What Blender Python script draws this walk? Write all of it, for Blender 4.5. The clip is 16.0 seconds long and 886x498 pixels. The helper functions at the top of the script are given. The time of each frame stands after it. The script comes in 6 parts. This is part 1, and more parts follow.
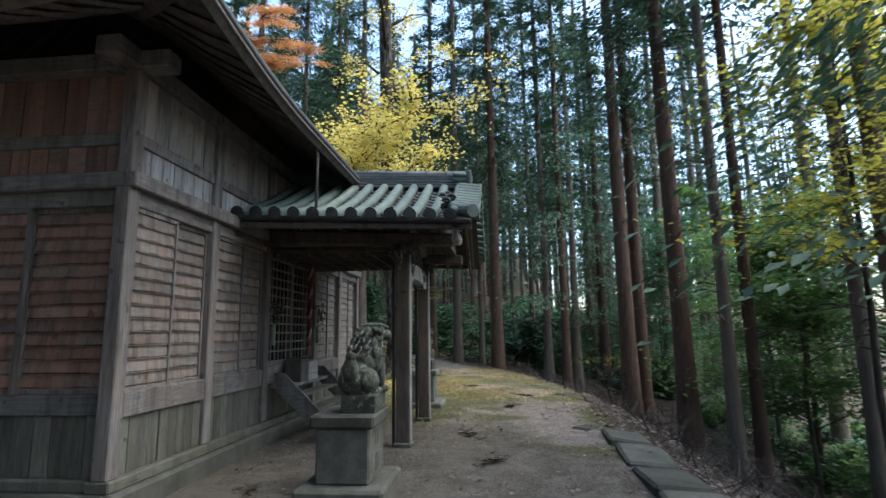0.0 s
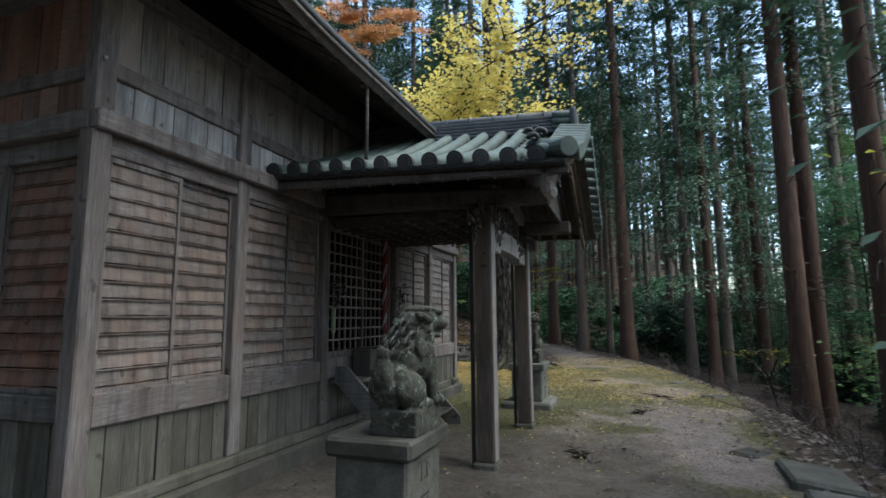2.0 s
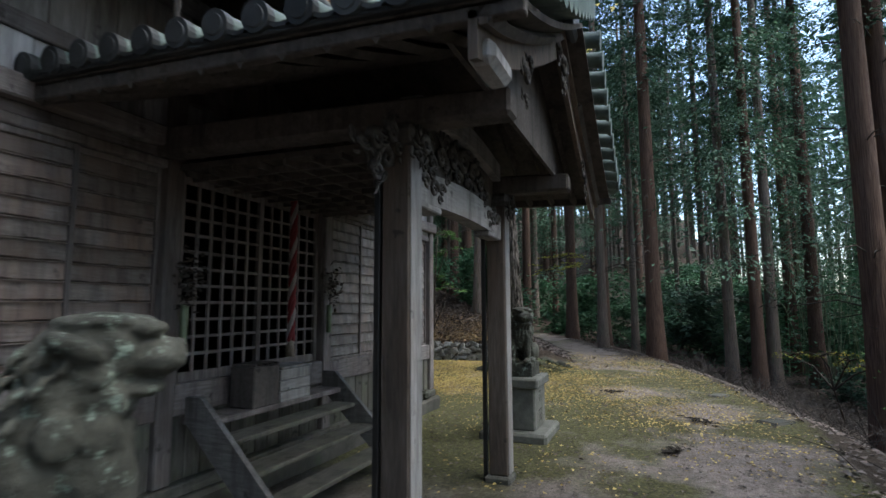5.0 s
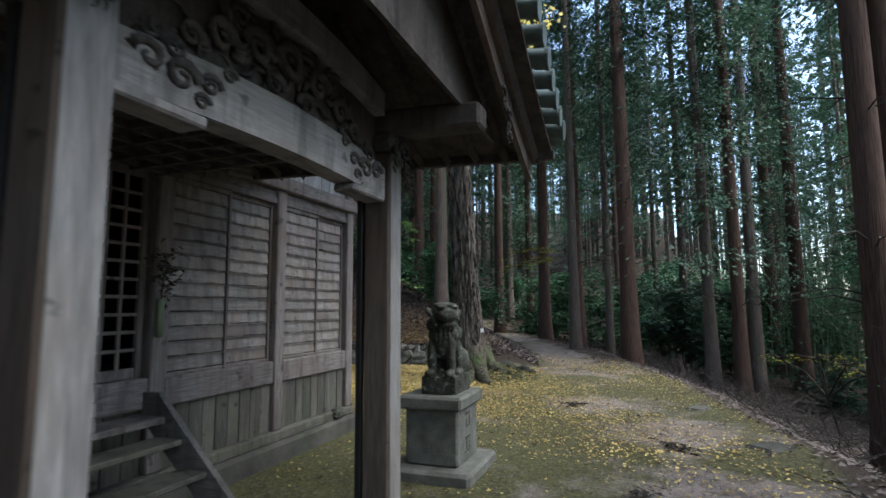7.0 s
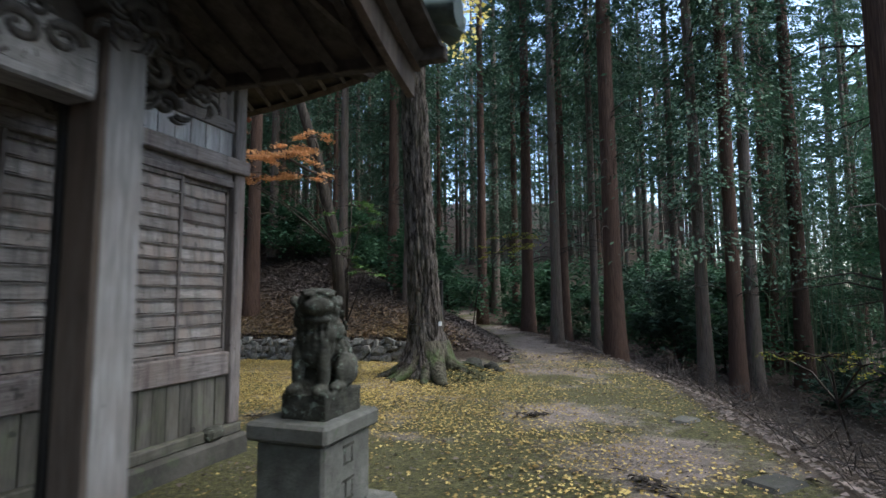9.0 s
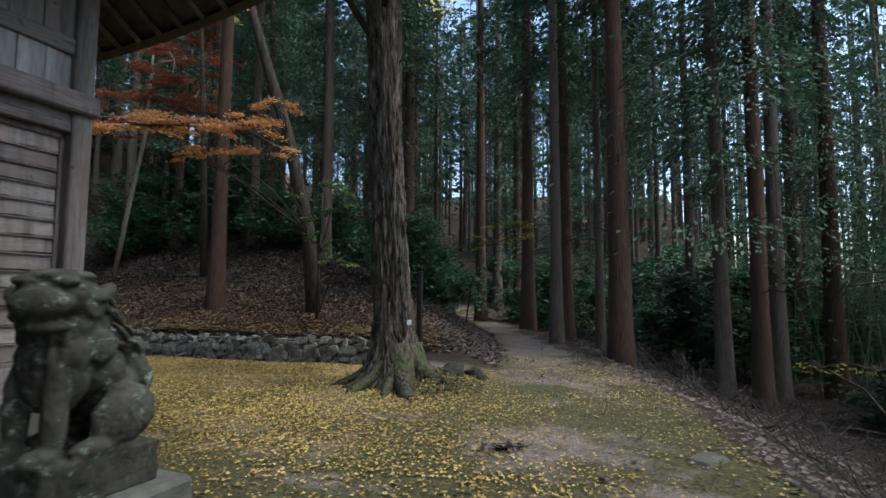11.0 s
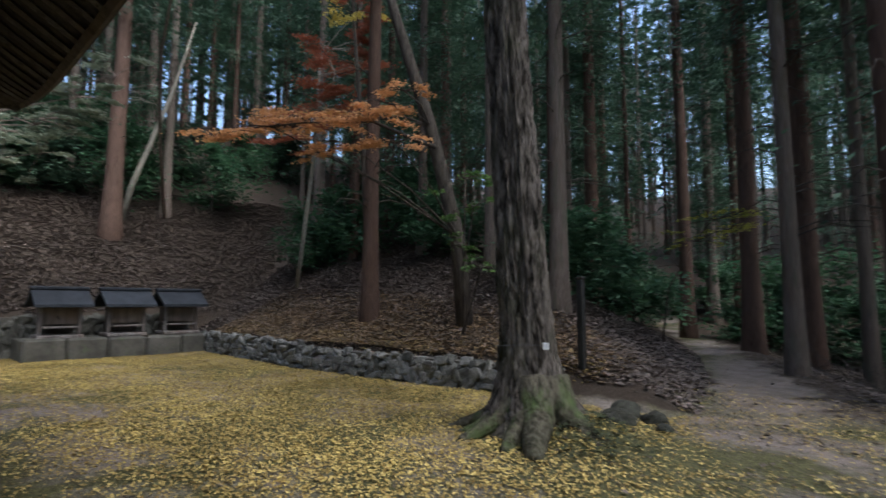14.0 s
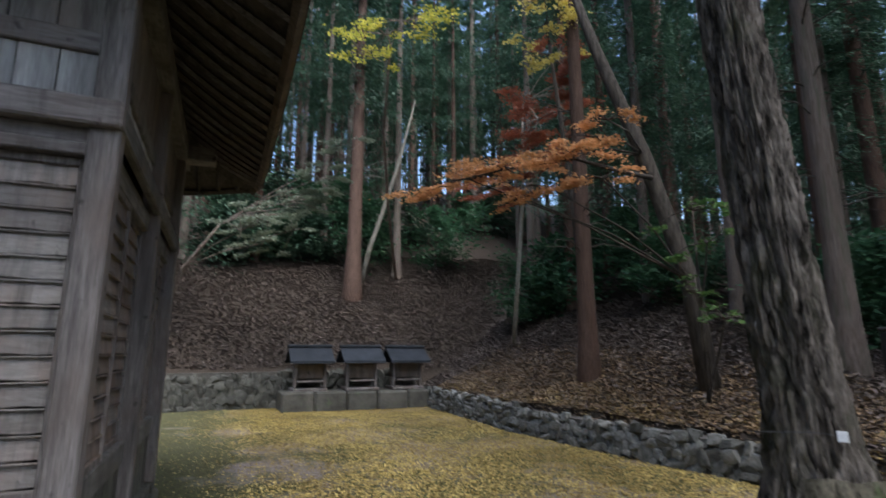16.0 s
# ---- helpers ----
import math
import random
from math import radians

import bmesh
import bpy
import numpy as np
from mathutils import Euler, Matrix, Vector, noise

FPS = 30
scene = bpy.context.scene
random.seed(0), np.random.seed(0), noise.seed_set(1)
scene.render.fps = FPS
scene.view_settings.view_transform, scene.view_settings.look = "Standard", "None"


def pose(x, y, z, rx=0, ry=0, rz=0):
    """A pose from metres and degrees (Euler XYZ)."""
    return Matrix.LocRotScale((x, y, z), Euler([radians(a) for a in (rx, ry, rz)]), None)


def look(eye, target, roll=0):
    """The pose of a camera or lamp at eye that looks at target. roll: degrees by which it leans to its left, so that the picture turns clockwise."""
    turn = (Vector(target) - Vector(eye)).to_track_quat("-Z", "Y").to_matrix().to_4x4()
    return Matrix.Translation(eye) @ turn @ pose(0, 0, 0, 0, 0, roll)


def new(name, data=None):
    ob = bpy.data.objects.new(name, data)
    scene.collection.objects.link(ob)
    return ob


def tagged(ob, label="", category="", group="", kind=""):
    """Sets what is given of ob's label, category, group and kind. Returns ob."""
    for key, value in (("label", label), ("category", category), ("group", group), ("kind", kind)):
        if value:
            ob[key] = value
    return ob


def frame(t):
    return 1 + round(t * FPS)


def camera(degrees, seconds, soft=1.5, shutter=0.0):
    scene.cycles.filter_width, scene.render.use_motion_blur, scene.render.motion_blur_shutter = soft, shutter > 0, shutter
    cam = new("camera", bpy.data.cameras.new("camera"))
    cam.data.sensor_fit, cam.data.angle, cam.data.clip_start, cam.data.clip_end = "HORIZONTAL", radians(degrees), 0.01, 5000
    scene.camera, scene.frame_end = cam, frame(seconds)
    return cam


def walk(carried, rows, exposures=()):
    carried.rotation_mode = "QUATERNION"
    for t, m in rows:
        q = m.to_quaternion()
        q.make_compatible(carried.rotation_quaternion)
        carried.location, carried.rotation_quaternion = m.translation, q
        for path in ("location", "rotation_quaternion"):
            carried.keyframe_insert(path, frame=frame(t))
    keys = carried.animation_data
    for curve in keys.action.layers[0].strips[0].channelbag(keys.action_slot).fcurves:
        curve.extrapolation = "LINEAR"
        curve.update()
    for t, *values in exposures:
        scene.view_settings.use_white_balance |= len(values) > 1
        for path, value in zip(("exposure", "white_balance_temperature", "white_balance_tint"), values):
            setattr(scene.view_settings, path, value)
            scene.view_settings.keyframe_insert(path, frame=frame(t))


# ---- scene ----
cam = camera(80.5, 16.0, 1.5, 0.5)
PATH = [
    (0, (0.062, -0.106, 1.493), (-0.126, 1.86, 1.81), -0.8),
    (0.5, (0.206, 0.264, 1.499), (-0.122, 2.212, 1.813), -0.7),
    (1, (0.243, 0.753, 1.512), (-0.174, 2.686, 1.813), -0.6),
    (1.5, (0.284, 1.254, 1.515), (-0.225, 3.169, 1.793), -0.5),
    (2, (0.245, 1.716, 1.516), (-0.413, 3.586, 1.779), -0.4),
    (2.5, (0.199, 2.1, 1.541), (-0.521, 3.948, 1.799), -0.3),
    (3, (0.203, 2.531, 1.547), (-0.556, 4.364, 1.801), -0.3),
    (3.5, (0.178, 2.989, 1.564), (-0.58, 4.825, 1.804), -0.3),
    (4, (0.18, 3.406, 1.564), (-0.57, 5.246, 1.792), -0.1),
    (4.2, (0.196, 3.565, 1.593), (-0.555, 5.405, 1.818), -0.2),
    (6.3, (0.305, 5.54, 1.629), (-0.408, 7.396, 1.844), -0.1),
    (6.5, (0.341, 5.696, 1.594), (-0.359, 7.557, 1.809), -0.1),
    (7, (0.395, 6.138, 1.574), (-0.293, 8.003, 1.794), -0.4),
    (7.5, (0.424, 6.605, 1.584), (-0.264, 8.47, 1.799), -0.1),
    (8, (0.497, 7.013, 1.578), (-0.186, 8.881, 1.787), -0.2),
    (8.5, (0.564, 7.447, 1.578), (-0.122, 9.315, 1.776), -0.2),
    (9, (0.671, 7.886, 1.545), (-0.009, 9.758, 1.731), -0.4),
    (9.2, (0.719, 8.074, 1.56), (0.038, 9.946, 1.74), -0.5),
    (11.3, (0.692, 9.899, 1.535), (-0.026, 11.758, 1.695), 0.3),
    (11.5, (0.679, 10.052, 1.535), (-0.038, 11.913, 1.688), 0.1),
    (12, (0.656, 10.557, 1.539), (-0.152, 12.381, 1.689), 0.1),
    (12.5, (0.63, 10.996, 1.543), (-0.237, 12.792, 1.694), 0.2),
    (13, (0.596, 11.415, 1.548), (-0.35, 13.17, 1.707), 0.2),
    (13.5, (0.531, 11.799, 1.543), (-0.62, 13.425, 1.72), 0.3),
    (14, (0.444, 12.153, 1.56), (-0.916, 13.606, 1.759), 0.2),
    (14.5, (0.294, 12.48, 1.612), (-1.24, 13.746, 1.815), 0.1),
    (15, (0.076, 12.7, 1.667), (-1.582, 13.795, 1.888), 0.2),
    (15.5, (-0.076, 12.837, 1.665), (-1.82, 13.774, 1.95), 0.2),
    (16, (-0.122, 12.945, 1.688), (-1.934, 13.696, 2.076), -0.0),
]
walk(cam, [(t, look(eye, target, roll)) for t, eye, target, roll in PATH], [(0.0, 2.0, 6100, 2), (3.0, 1.64, 6100, 3), (6.5, 1.85, 6000, 5), (9.0, 1.68, 6000, 6), (12.5, 1.35, 6150, 8), (16.0, 1.53, 5900, 8)])

# ---- world and sun ----
world = bpy.data.worlds.new("world")
scene.world = world
world.use_nodes = True
wn = world.node_tree.nodes
sky = wn.new("ShaderNodeTexSky")
sky.sky_type, sky.sun_disc = "NISHITA", False
sky.sun_elevation, sky.sun_rotation = radians(58), radians(85)
sky.air_density, sky.dust_density = 1.0, 2.5
wn["Background"].inputs[1].default_value = 0.15
world.node_tree.links.new(sky.outputs[0], wn["Background"].inputs[0])
sun = new("sun", bpy.data.lights.new("sun", "SUN"))
sun.data.energy, sun.data.angle, sun.data.color = 1.75, radians(50), (1.0, 0.97, 0.92)
sun.matrix_world = look((18, 11, 30), (0, 9, 0))


# ---- materials ----
def nodes_of(name):
    mat = bpy.data.materials.new(name)
    mat.use_nodes = True
    return mat, mat.node_tree.nodes, mat.node_tree.links, mat.node_tree.nodes["Principled BSDF"]


def coords(n, l, scale):
    tc, mp = n.new("ShaderNodeTexCoord"), n.new("ShaderNodeMapping")
    mp.inputs["Scale"].default_value = scale
    info, far = n.new("ShaderNodeObjectInfo"), n.new("ShaderNodeVectorMath")
    far.operation = "MULTIPLY_ADD"
    l.new(info.outputs["Random"], far.inputs[0])
    far.inputs[1].default_value = (17.0, 23.0, 31.0)
    l.new(tc.outputs["Object"], far.inputs[2])
    l.new(far.outputs[0], mp.inputs["Vector"])
    return mp.outputs[0]


def noise_tex(n, l, vec, scale, detail=5.0, rough=0.6):
    t = n.new("ShaderNodeTexNoise")
    t.inputs["Scale"].default_value, t.inputs["Detail"].default_value, t.inputs["Roughness"].default_value = scale, detail, rough
    if vec is not None:
        l.new(vec, t.inputs["Vector"])
    return t.outputs["Fac"]


def ramp(n, l, fac, stops):
    r = n.new("ShaderNodeValToRGB")
    while len(r.color_ramp.elements) < len(stops):
        r.color_ramp.elements.new(0.5)
    for e, (p, c) in zip(r.color_ramp.elements, stops):
        e.position, e.color = p, (*c, 1)
    l.new(fac, r.inputs[0])
    return r.outputs[0]


def mix(n, l, fac, a, b, mode="MIX"):
    m = n.new("ShaderNodeMix")
    m.data_type, m.blend_type = "RGBA", mode
    for sock, val in ((m.inputs[0], fac), (m.inputs[6], a), (m.inputs[7], b)):
        if isinstance(val, (int, float)):
            sock.default_value = val
        elif isinstance(val, tuple):
            sock.default_value = (*val, 1)
        else:
            l.new(val, sock)
    return m.outputs[2]


def vary(n, l, col, amount, source="object"):
    """Lightens and darkens a colour from piece to piece."""
    if source == "object":
        r = n.new("ShaderNodeObjectInfo").outputs["Random"]
    else:
        r = n.new("ShaderNodeNewGeometry").outputs["Random Per Island"]
    m = n.new("ShaderNodeMapRange")
    m.inputs["To Min"].default_value, m.inputs["To Max"].default_value = 1 - amount, 1 + amount
    l.new(r, m.inputs["Value"])
    hsv = n.new("ShaderNodeHueSaturation")
    l.new(m.outputs[0], hsv.inputs["Value"])
    l.new(col, hsv.inputs["Color"])
    return hsv.outputs[0]


def bump(n, l, bsdf, height, strength, dist):
    b = n.new("ShaderNodeBump")
    b.inputs["Strength"].default_value, b.inputs["Distance"].default_value = strength, dist
    l.new(height, b.inputs["Height"])
    l.new(b.outputs[0], bsdf.inputs["Normal"])


def wood(name, dark, light, stain, grain, rough=0.85, amount=0.18, moss=None):
    """Weathered timber: fibres along one axis, wide stains, knots, a random tone for each piece."""
    mat, n, l, b = nodes_of(name)
    fib = noise_tex(n, l, coords(n, l, grain), 9.0, 7.0, 0.65)
    wide = noise_tex(n, l, coords(n, l, (1.0, 1.0, 0.6)), 2.3, 4.0)
    col = ramp(n, l, fib, [(0.28, dark), (0.72, light)])
    col = mix(n, l, ramp(n, l, wide, [(0.42, (0, 0, 0)), (0.68, (1, 1, 1))]), col, stain, "MIX")
    if moss:
        m2 = noise_tex(n, l, coords(n, l, (1, 1, 1)), 3.7, 6.0, 0.7)
        col = mix(n, l, ramp(n, l, m2, [(0.5, (0, 0, 0)), (0.7, (0.7, 0.7, 0.7))]), col, moss)
    streak = noise_tex(n, l, coords(n, l, (4.5, 4.5, 0.55)), 1.3, 6.0, 0.7)
    col = mix(n, l, ramp(n, l, streak, [(0.46, (0, 0, 0)), (0.68, (0.75, 0.75, 0.75))]), col, tuple(c * 0.42 for c in dark))
    knot = noise_tex(n, l, coords(n, l, (1, 1, 1)), 7.5, 3.0, 0.5)
    col = mix(n, l, ramp(n, l, knot, [(0.66, (0, 0, 0)), (0.72, (0.7, 0.7, 0.7))]), col, tuple(c * 0.35 for c in dark))
    l.new(vary(n, l, col, amount), b.inputs["Base Color"])
    b.inputs["Roughness"].default_value = rough
    b.inputs["Specular IOR Level"].default_value = 0.25
    bump(n, l, b, fib, 0.8, 0.006)
    return mat


def plain(name, a, b_, scale, rough=0.85, relief=0.01, amount=0.0, source="object", metal=0.0, spots=None):
    """Mottled surface of two tones with fine relief."""
    mat, n, l, b = nodes_of(name)
    vec = coords(n, l, (1, 1, 1))
    big, fine = noise_tex(n, l, vec, scale, 5.0, 0.65), noise_tex(n, l, vec, scale * 9, 6.0, 0.7)
    col = ramp(n, l, big, [(0.33, a), (0.67, b_)])
    col = mix(n, l, ramp(n, l, fine, [(0.3, (0.35, 0.35, 0.35)), (0.75, (0, 0, 0))]), col, tuple(c * 0.45 for c in a))
    if spots:
        m2 = noise_tex(n, l, vec, scale * 2.7, 7.0, 0.75)
        col = mix(n, l, ramp(n, l, m2, [(0.56, (0, 0, 0)), (0.66, (0.8, 0.8, 0.8))]), col, spots)
    if amount:
        col = vary(n, l, col, amount, source)
    l.new(col, b.inputs["Base Color"])
    b.inputs["Roughness"].default_value, b.inputs["Metallic"].default_value = rough, metal
    b.inputs["Specular IOR Level"].default_value = 0.3
    bump(n, l, b, fine, 0.7, relief)
    return mat


def leaf(name, a, b_, amount=0.3, glow=0.25):
    """Foliage: a random tone for each leaf, some light let through."""
    mat, n, l, b = nodes_of(name)
    r = n.new("ShaderNodeNewGeometry").outputs["Random Per Island"]
    col = ramp(n, l, r, [(0.0, a), (1.0, b_)])
    vec = coords(n, l, (1, 1, 1))
    col = mix(n, l, ramp(n, l, noise_tex(n, l, vec, 0.5, 3.0), [(0.35, (0.0, 0.0, 0.0)), (0.7, (0.6, 0.6, 0.6))]), col, tuple(c * 0.55 for c in a))
    l.new(col, b.inputs["Base Color"])
    b.inputs["Roughness"].default_value = 0.6
    b.inputs["Specular IOR Level"].default_value = 0.3
    tr = n.new("ShaderNodeBsdfTranslucent")
    l.new(col, tr.inputs["Color"])
    ms = n.new("ShaderNodeMixShader")
    ms.inputs[0].default_value = glow
    l.new(b.outputs[0], ms.inputs[1])
    l.new(tr.outputs[0], ms.inputs[2])
    l.new(ms.outputs[0], n["Material Output"].inputs["Surface"])
    return mat


def bark(name, dark, light, ridge, warm, moss=None, rough=0.95, relief=0.03, run=0.13):
    mat, n, l, b = nodes_of(name)
    fib = noise_tex(n, l, coords(n, l, (ridge, ridge, ridge * run)), 1.0, 6.0, 0.65)
    wide = noise_tex(n, l, coords(n, l, (1, 1, 0.35)), 1.1, 4.0)
    col = ramp(n, l, fib, [(0.38, dark), (0.62, light)])
    col = mix(n, l, ramp(n, l, wide, [(0.4, (0, 0, 0)), (0.65, (0.4, 0.4, 0.4))]), col, warm)
    if moss:
        m2 = noise_tex(n, l, coords(n, l, (1, 1, 0.5)), 2.2, 6.0, 0.7)
        col = mix(n, l, ramp(n, l, m2, [(0.5, (0, 0, 0)), (0.65, (0.7, 0.7, 0.7))]), col, moss)
    l.new(vary(n, l, col, 0.22), b.inputs["Base Color"])
    b.inputs["Roughness"].default_value = rough
    b.inputs["Specular IOR Level"].default_value = 0.15
    bump(n, l, b, fib, 1.0, relief)
    return mat


GREY_V = wood("weathered_post_wood", (0.091, 0.080, 0.075), (0.254, 0.228, 0.217), (0.150, 0.119, 0.104), (6, 6, 0.5))
GREY_Y = wood("weathered_beam_wood", (0.091, 0.078, 0.074), (0.254, 0.230, 0.221), (0.145, 0.116, 0.102), (6, 0.5, 6))
GREY_X = wood("weathered_cross_wood", (0.086, 0.081, 0.074), (0.230, 0.218, 0.207), (0.115, 0.103, 0.092), (0.5, 6, 6))
# front boards below the eave, coloured lighter to make up for its shade
UPPER = wood("eave_lightened_wood", (0.15, 0.138, 0.13), (0.36, 0.335, 0.32), (0.22, 0.18, 0.16), (6, 6, 0.5), amount=0.22)
SHUT_Y = wood("shutter_board_wood", (0.140, 0.118, 0.106), (0.250, 0.218, 0.200), (0.190, 0.135, 0.108), (5, 0.6, 5), amount=0.22)
SHUT_X = wood("side_board_wood", (0.138, 0.096, 0.078), (0.258, 0.180, 0.144), (0.252, 0.126, 0.086), (0.6, 5, 5), amount=0.22)
SKIRT = wood("skirt_board_wood", (0.064, 0.060, 0.051), (0.145, 0.136, 0.119), (0.093, 0.085, 0.068), (6, 6, 0.6), amount=0.25, moss=(0.12, 0.13, 0.085))
SKIRT_H = wood("mossy_sill_wood", (0.06, 0.057, 0.048), (0.14, 0.132, 0.112), (0.09, 0.084, 0.066), (6, 0.6, 6), amount=0.2, moss=(0.10, 0.11, 0.07))
PALE = wood("pale_board_wood", (0.26, 0.25, 0.25), (0.50, 0.49, 0.48), (0.28, 0.25, 0.23), (6, 6, 0.5), amount=0.2)
POSTF = wood("greyed_lit_post_face", (0.17, 0.163, 0.158), (0.36, 0.345, 0.335), (0.23, 0.20, 0.18), (6, 6, 0.5), amount=0.1)
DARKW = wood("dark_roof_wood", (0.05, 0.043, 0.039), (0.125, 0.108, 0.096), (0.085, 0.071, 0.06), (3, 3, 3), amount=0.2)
PORCHW = wood("porch_brown_wood", (0.085, 0.068, 0.055), (0.185, 0.15, 0.125), (0.13, 0.095, 0.072), (6, 6, 0.5))
CARVED = wood("carved_wood", (0.033, 0.029, 0.026), (0.124, 0.114, 0.104), (0.065, 0.057, 0.051), (4, 4, 4))
BLACKP = plain("black_painted_steel", (0.012, 0.012, 0.012), (0.022, 0.021, 0.02), 3, 0.5, 0.002)
VOID = plain("unlit_interior_black", (0.012, 0.011, 0.01), (0.02, 0.018, 0.016), 2, 0.9, 0.004)
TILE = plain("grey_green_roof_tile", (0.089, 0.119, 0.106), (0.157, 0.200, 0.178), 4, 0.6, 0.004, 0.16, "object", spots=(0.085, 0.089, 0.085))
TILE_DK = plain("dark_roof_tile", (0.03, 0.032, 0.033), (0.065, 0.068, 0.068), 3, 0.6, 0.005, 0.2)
RIDGE = plain("blue_grey_ridge_tile", (0.06, 0.067, 0.075), (0.12, 0.13, 0.14), 5, 0.55, 0.004, 0.15)
STONE = plain("lichen_grey_stone", (0.062, 0.06, 0.05), (0.155, 0.149, 0.128), 4.5, 0.92, 0.014, 0.1, "object", spots=(0.075, 0.095, 0.055))
BRONZE = plain("mossy_statue_stone", (0.029, 0.029, 0.022), (0.098, 0.096, 0.077), 6, 0.85, 0.015, 0.0, spots=(0.315, 0.390, 0.315))
CONC = plain("mossy_concrete", (0.045, 0.043, 0.036), (0.11, 0.104, 0.09), 2.0, 0.95, 0.01, 0.08, spots=(0.07, 0.085, 0.05))
JOINT = plain("dark_earth_joint", (0.065, 0.06, 0.052), (0.12, 0.112, 0.098), 4, 1.0, 0.02)
# bell rope cloth, its colours dimmed for the shadow under the porch
ROPE_R = plain("shade_dimmed_red_cloth", (0.15, 0.022, 0.026), (0.23, 0.042, 0.045), 8, 0.9, 0.004)
ROPE_W = plain("shade_dimmed_white_cloth", (0.26, 0.225, 0.215), (0.38, 0.335, 0.32), 8, 0.9, 0.004)
TAGW = plain("white_plastic_tag", (0.70, 0.72, 0.75), (0.82, 0.83, 0.85), 5, 0.5, 0.001)
WIRE = plain("dull_wire", (0.07, 0.07, 0.08), (0.12, 0.12, 0.13), 5, 0.5, 0.001, metal=0.8)
CEDAR = bark("cedar_bark", (0.047, 0.029, 0.022), (0.128, 0.083, 0.064), 16.0, (0.115, 0.070, 0.053))
CEDARG = bark("grey_cedar_bark", (0.07, 0.054, 0.045), (0.21, 0.17, 0.145), 16.0, (0.16, 0.118, 0.096), (0.095, 0.10, 0.07))
GINKB = bark("ginkgo_bark", (0.01, 0.008, 0.006), (0.23, 0.20, 0.175), 13.0, (0.10, 0.082, 0.07), (0.06, 0.062, 0.038), relief=0.06, run=0.24)
# north bays' boards: greyer wood, also lightened for the open sky they face
SHUT_N = wood("greyed_skylit_board_wood", (0.156, 0.142, 0.132), (0.323, 0.298, 0.279), (0.215, 0.171, 0.146), (5, 0.6, 5), amount=0.22)
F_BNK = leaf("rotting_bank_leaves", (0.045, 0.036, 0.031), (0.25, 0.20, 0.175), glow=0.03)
BRUSH = bark("dry_brushwood_bark", (0.04, 0.034, 0.031), (0.115, 0.10, 0.092), 20.0, (0.08, 0.066, 0.056))
PEDST = plain("pale_pedestal_stone", (0.105, 0.105, 0.091), (0.210, 0.207, 0.185), 5.0, 0.92, 0.014, 0.0, spots=(0.091, 0.112, 0.070))
TWIG = bark("branch_bark", (0.03, 0.026, 0.022), (0.085, 0.072, 0.06), 20.0, (0.06, 0.05, 0.042))
PALEB = bark("pale_sapling_bark", (0.16, 0.15, 0.12), (0.30, 0.28, 0.235), 20.0, (0.20, 0.185, 0.15))
BAMBOO = plain("green_grey_bamboo", (0.13, 0.17, 0.10), (0.24, 0.28, 0.18), 2, 0.5, 0.002, 0.3, "island")
L_CON = leaf("conifer_needles", (0.04, 0.092, 0.058), (0.12, 0.20, 0.12))
L_CON2 = leaf("dark_conifer_needles", (0.028, 0.062, 0.04), (0.07, 0.125, 0.075))
ROOTM = leaf("dark_root_moss", (0.02, 0.028, 0.011), (0.075, 0.085, 0.035), glow=0.1)
L_GRN = leaf("bright_green_leaves", (0.055, 0.125, 0.04), (0.16, 0.26, 0.075), glow=0.5)
L_EVR = leaf("evergreen_leaves", (0.035, 0.095, 0.05), (0.10, 0.20, 0.10), glow=0.4)
L_YGR = leaf("yellow_green_leaves", (0.25, 0.27, 0.045), (0.56, 0.49, 0.09), glow=0.65)
L_YEL = leaf("ginkgo_leaves", (0.74, 0.60, 0.13), (0.92, 0.82, 0.30), glow=0.45)
L_ORG = leaf("orange_maple_leaves", (0.56, 0.28, 0.12), (0.82, 0.48, 0.23), glow=0.4)
L_RED = leaf("red_maple_leaves", (0.30, 0.095, 0.06), (0.52, 0.20, 0.11), glow=0.35)
L_PAL = leaf("pale_cypress_leaves", (0.22, 0.27, 0.19), (0.36, 0.40, 0.30), glow=0.3)
F_YEL = leaf("fallen_ginkgo_leaves", (0.19, 0.12, 0.03), (0.72, 0.56, 0.19), glow=0.1)
F_BRN = leaf("fallen_brown_leaves", (0.045, 0.034, 0.028), (0.185, 0.145, 0.12), glow=0.05)
PALE_Y = wood("pale_beam_wood", (0.187, 0.178, 0.170), (0.391, 0.374, 0.357), (0.255, 0.230, 0.208), (6, 0.5, 6), amount=0.12)
F_MIX = leaf("fallen_tan_leaves", (0.16, 0.105, 0.06), (0.46, 0.33, 0.185), glow=0.05)


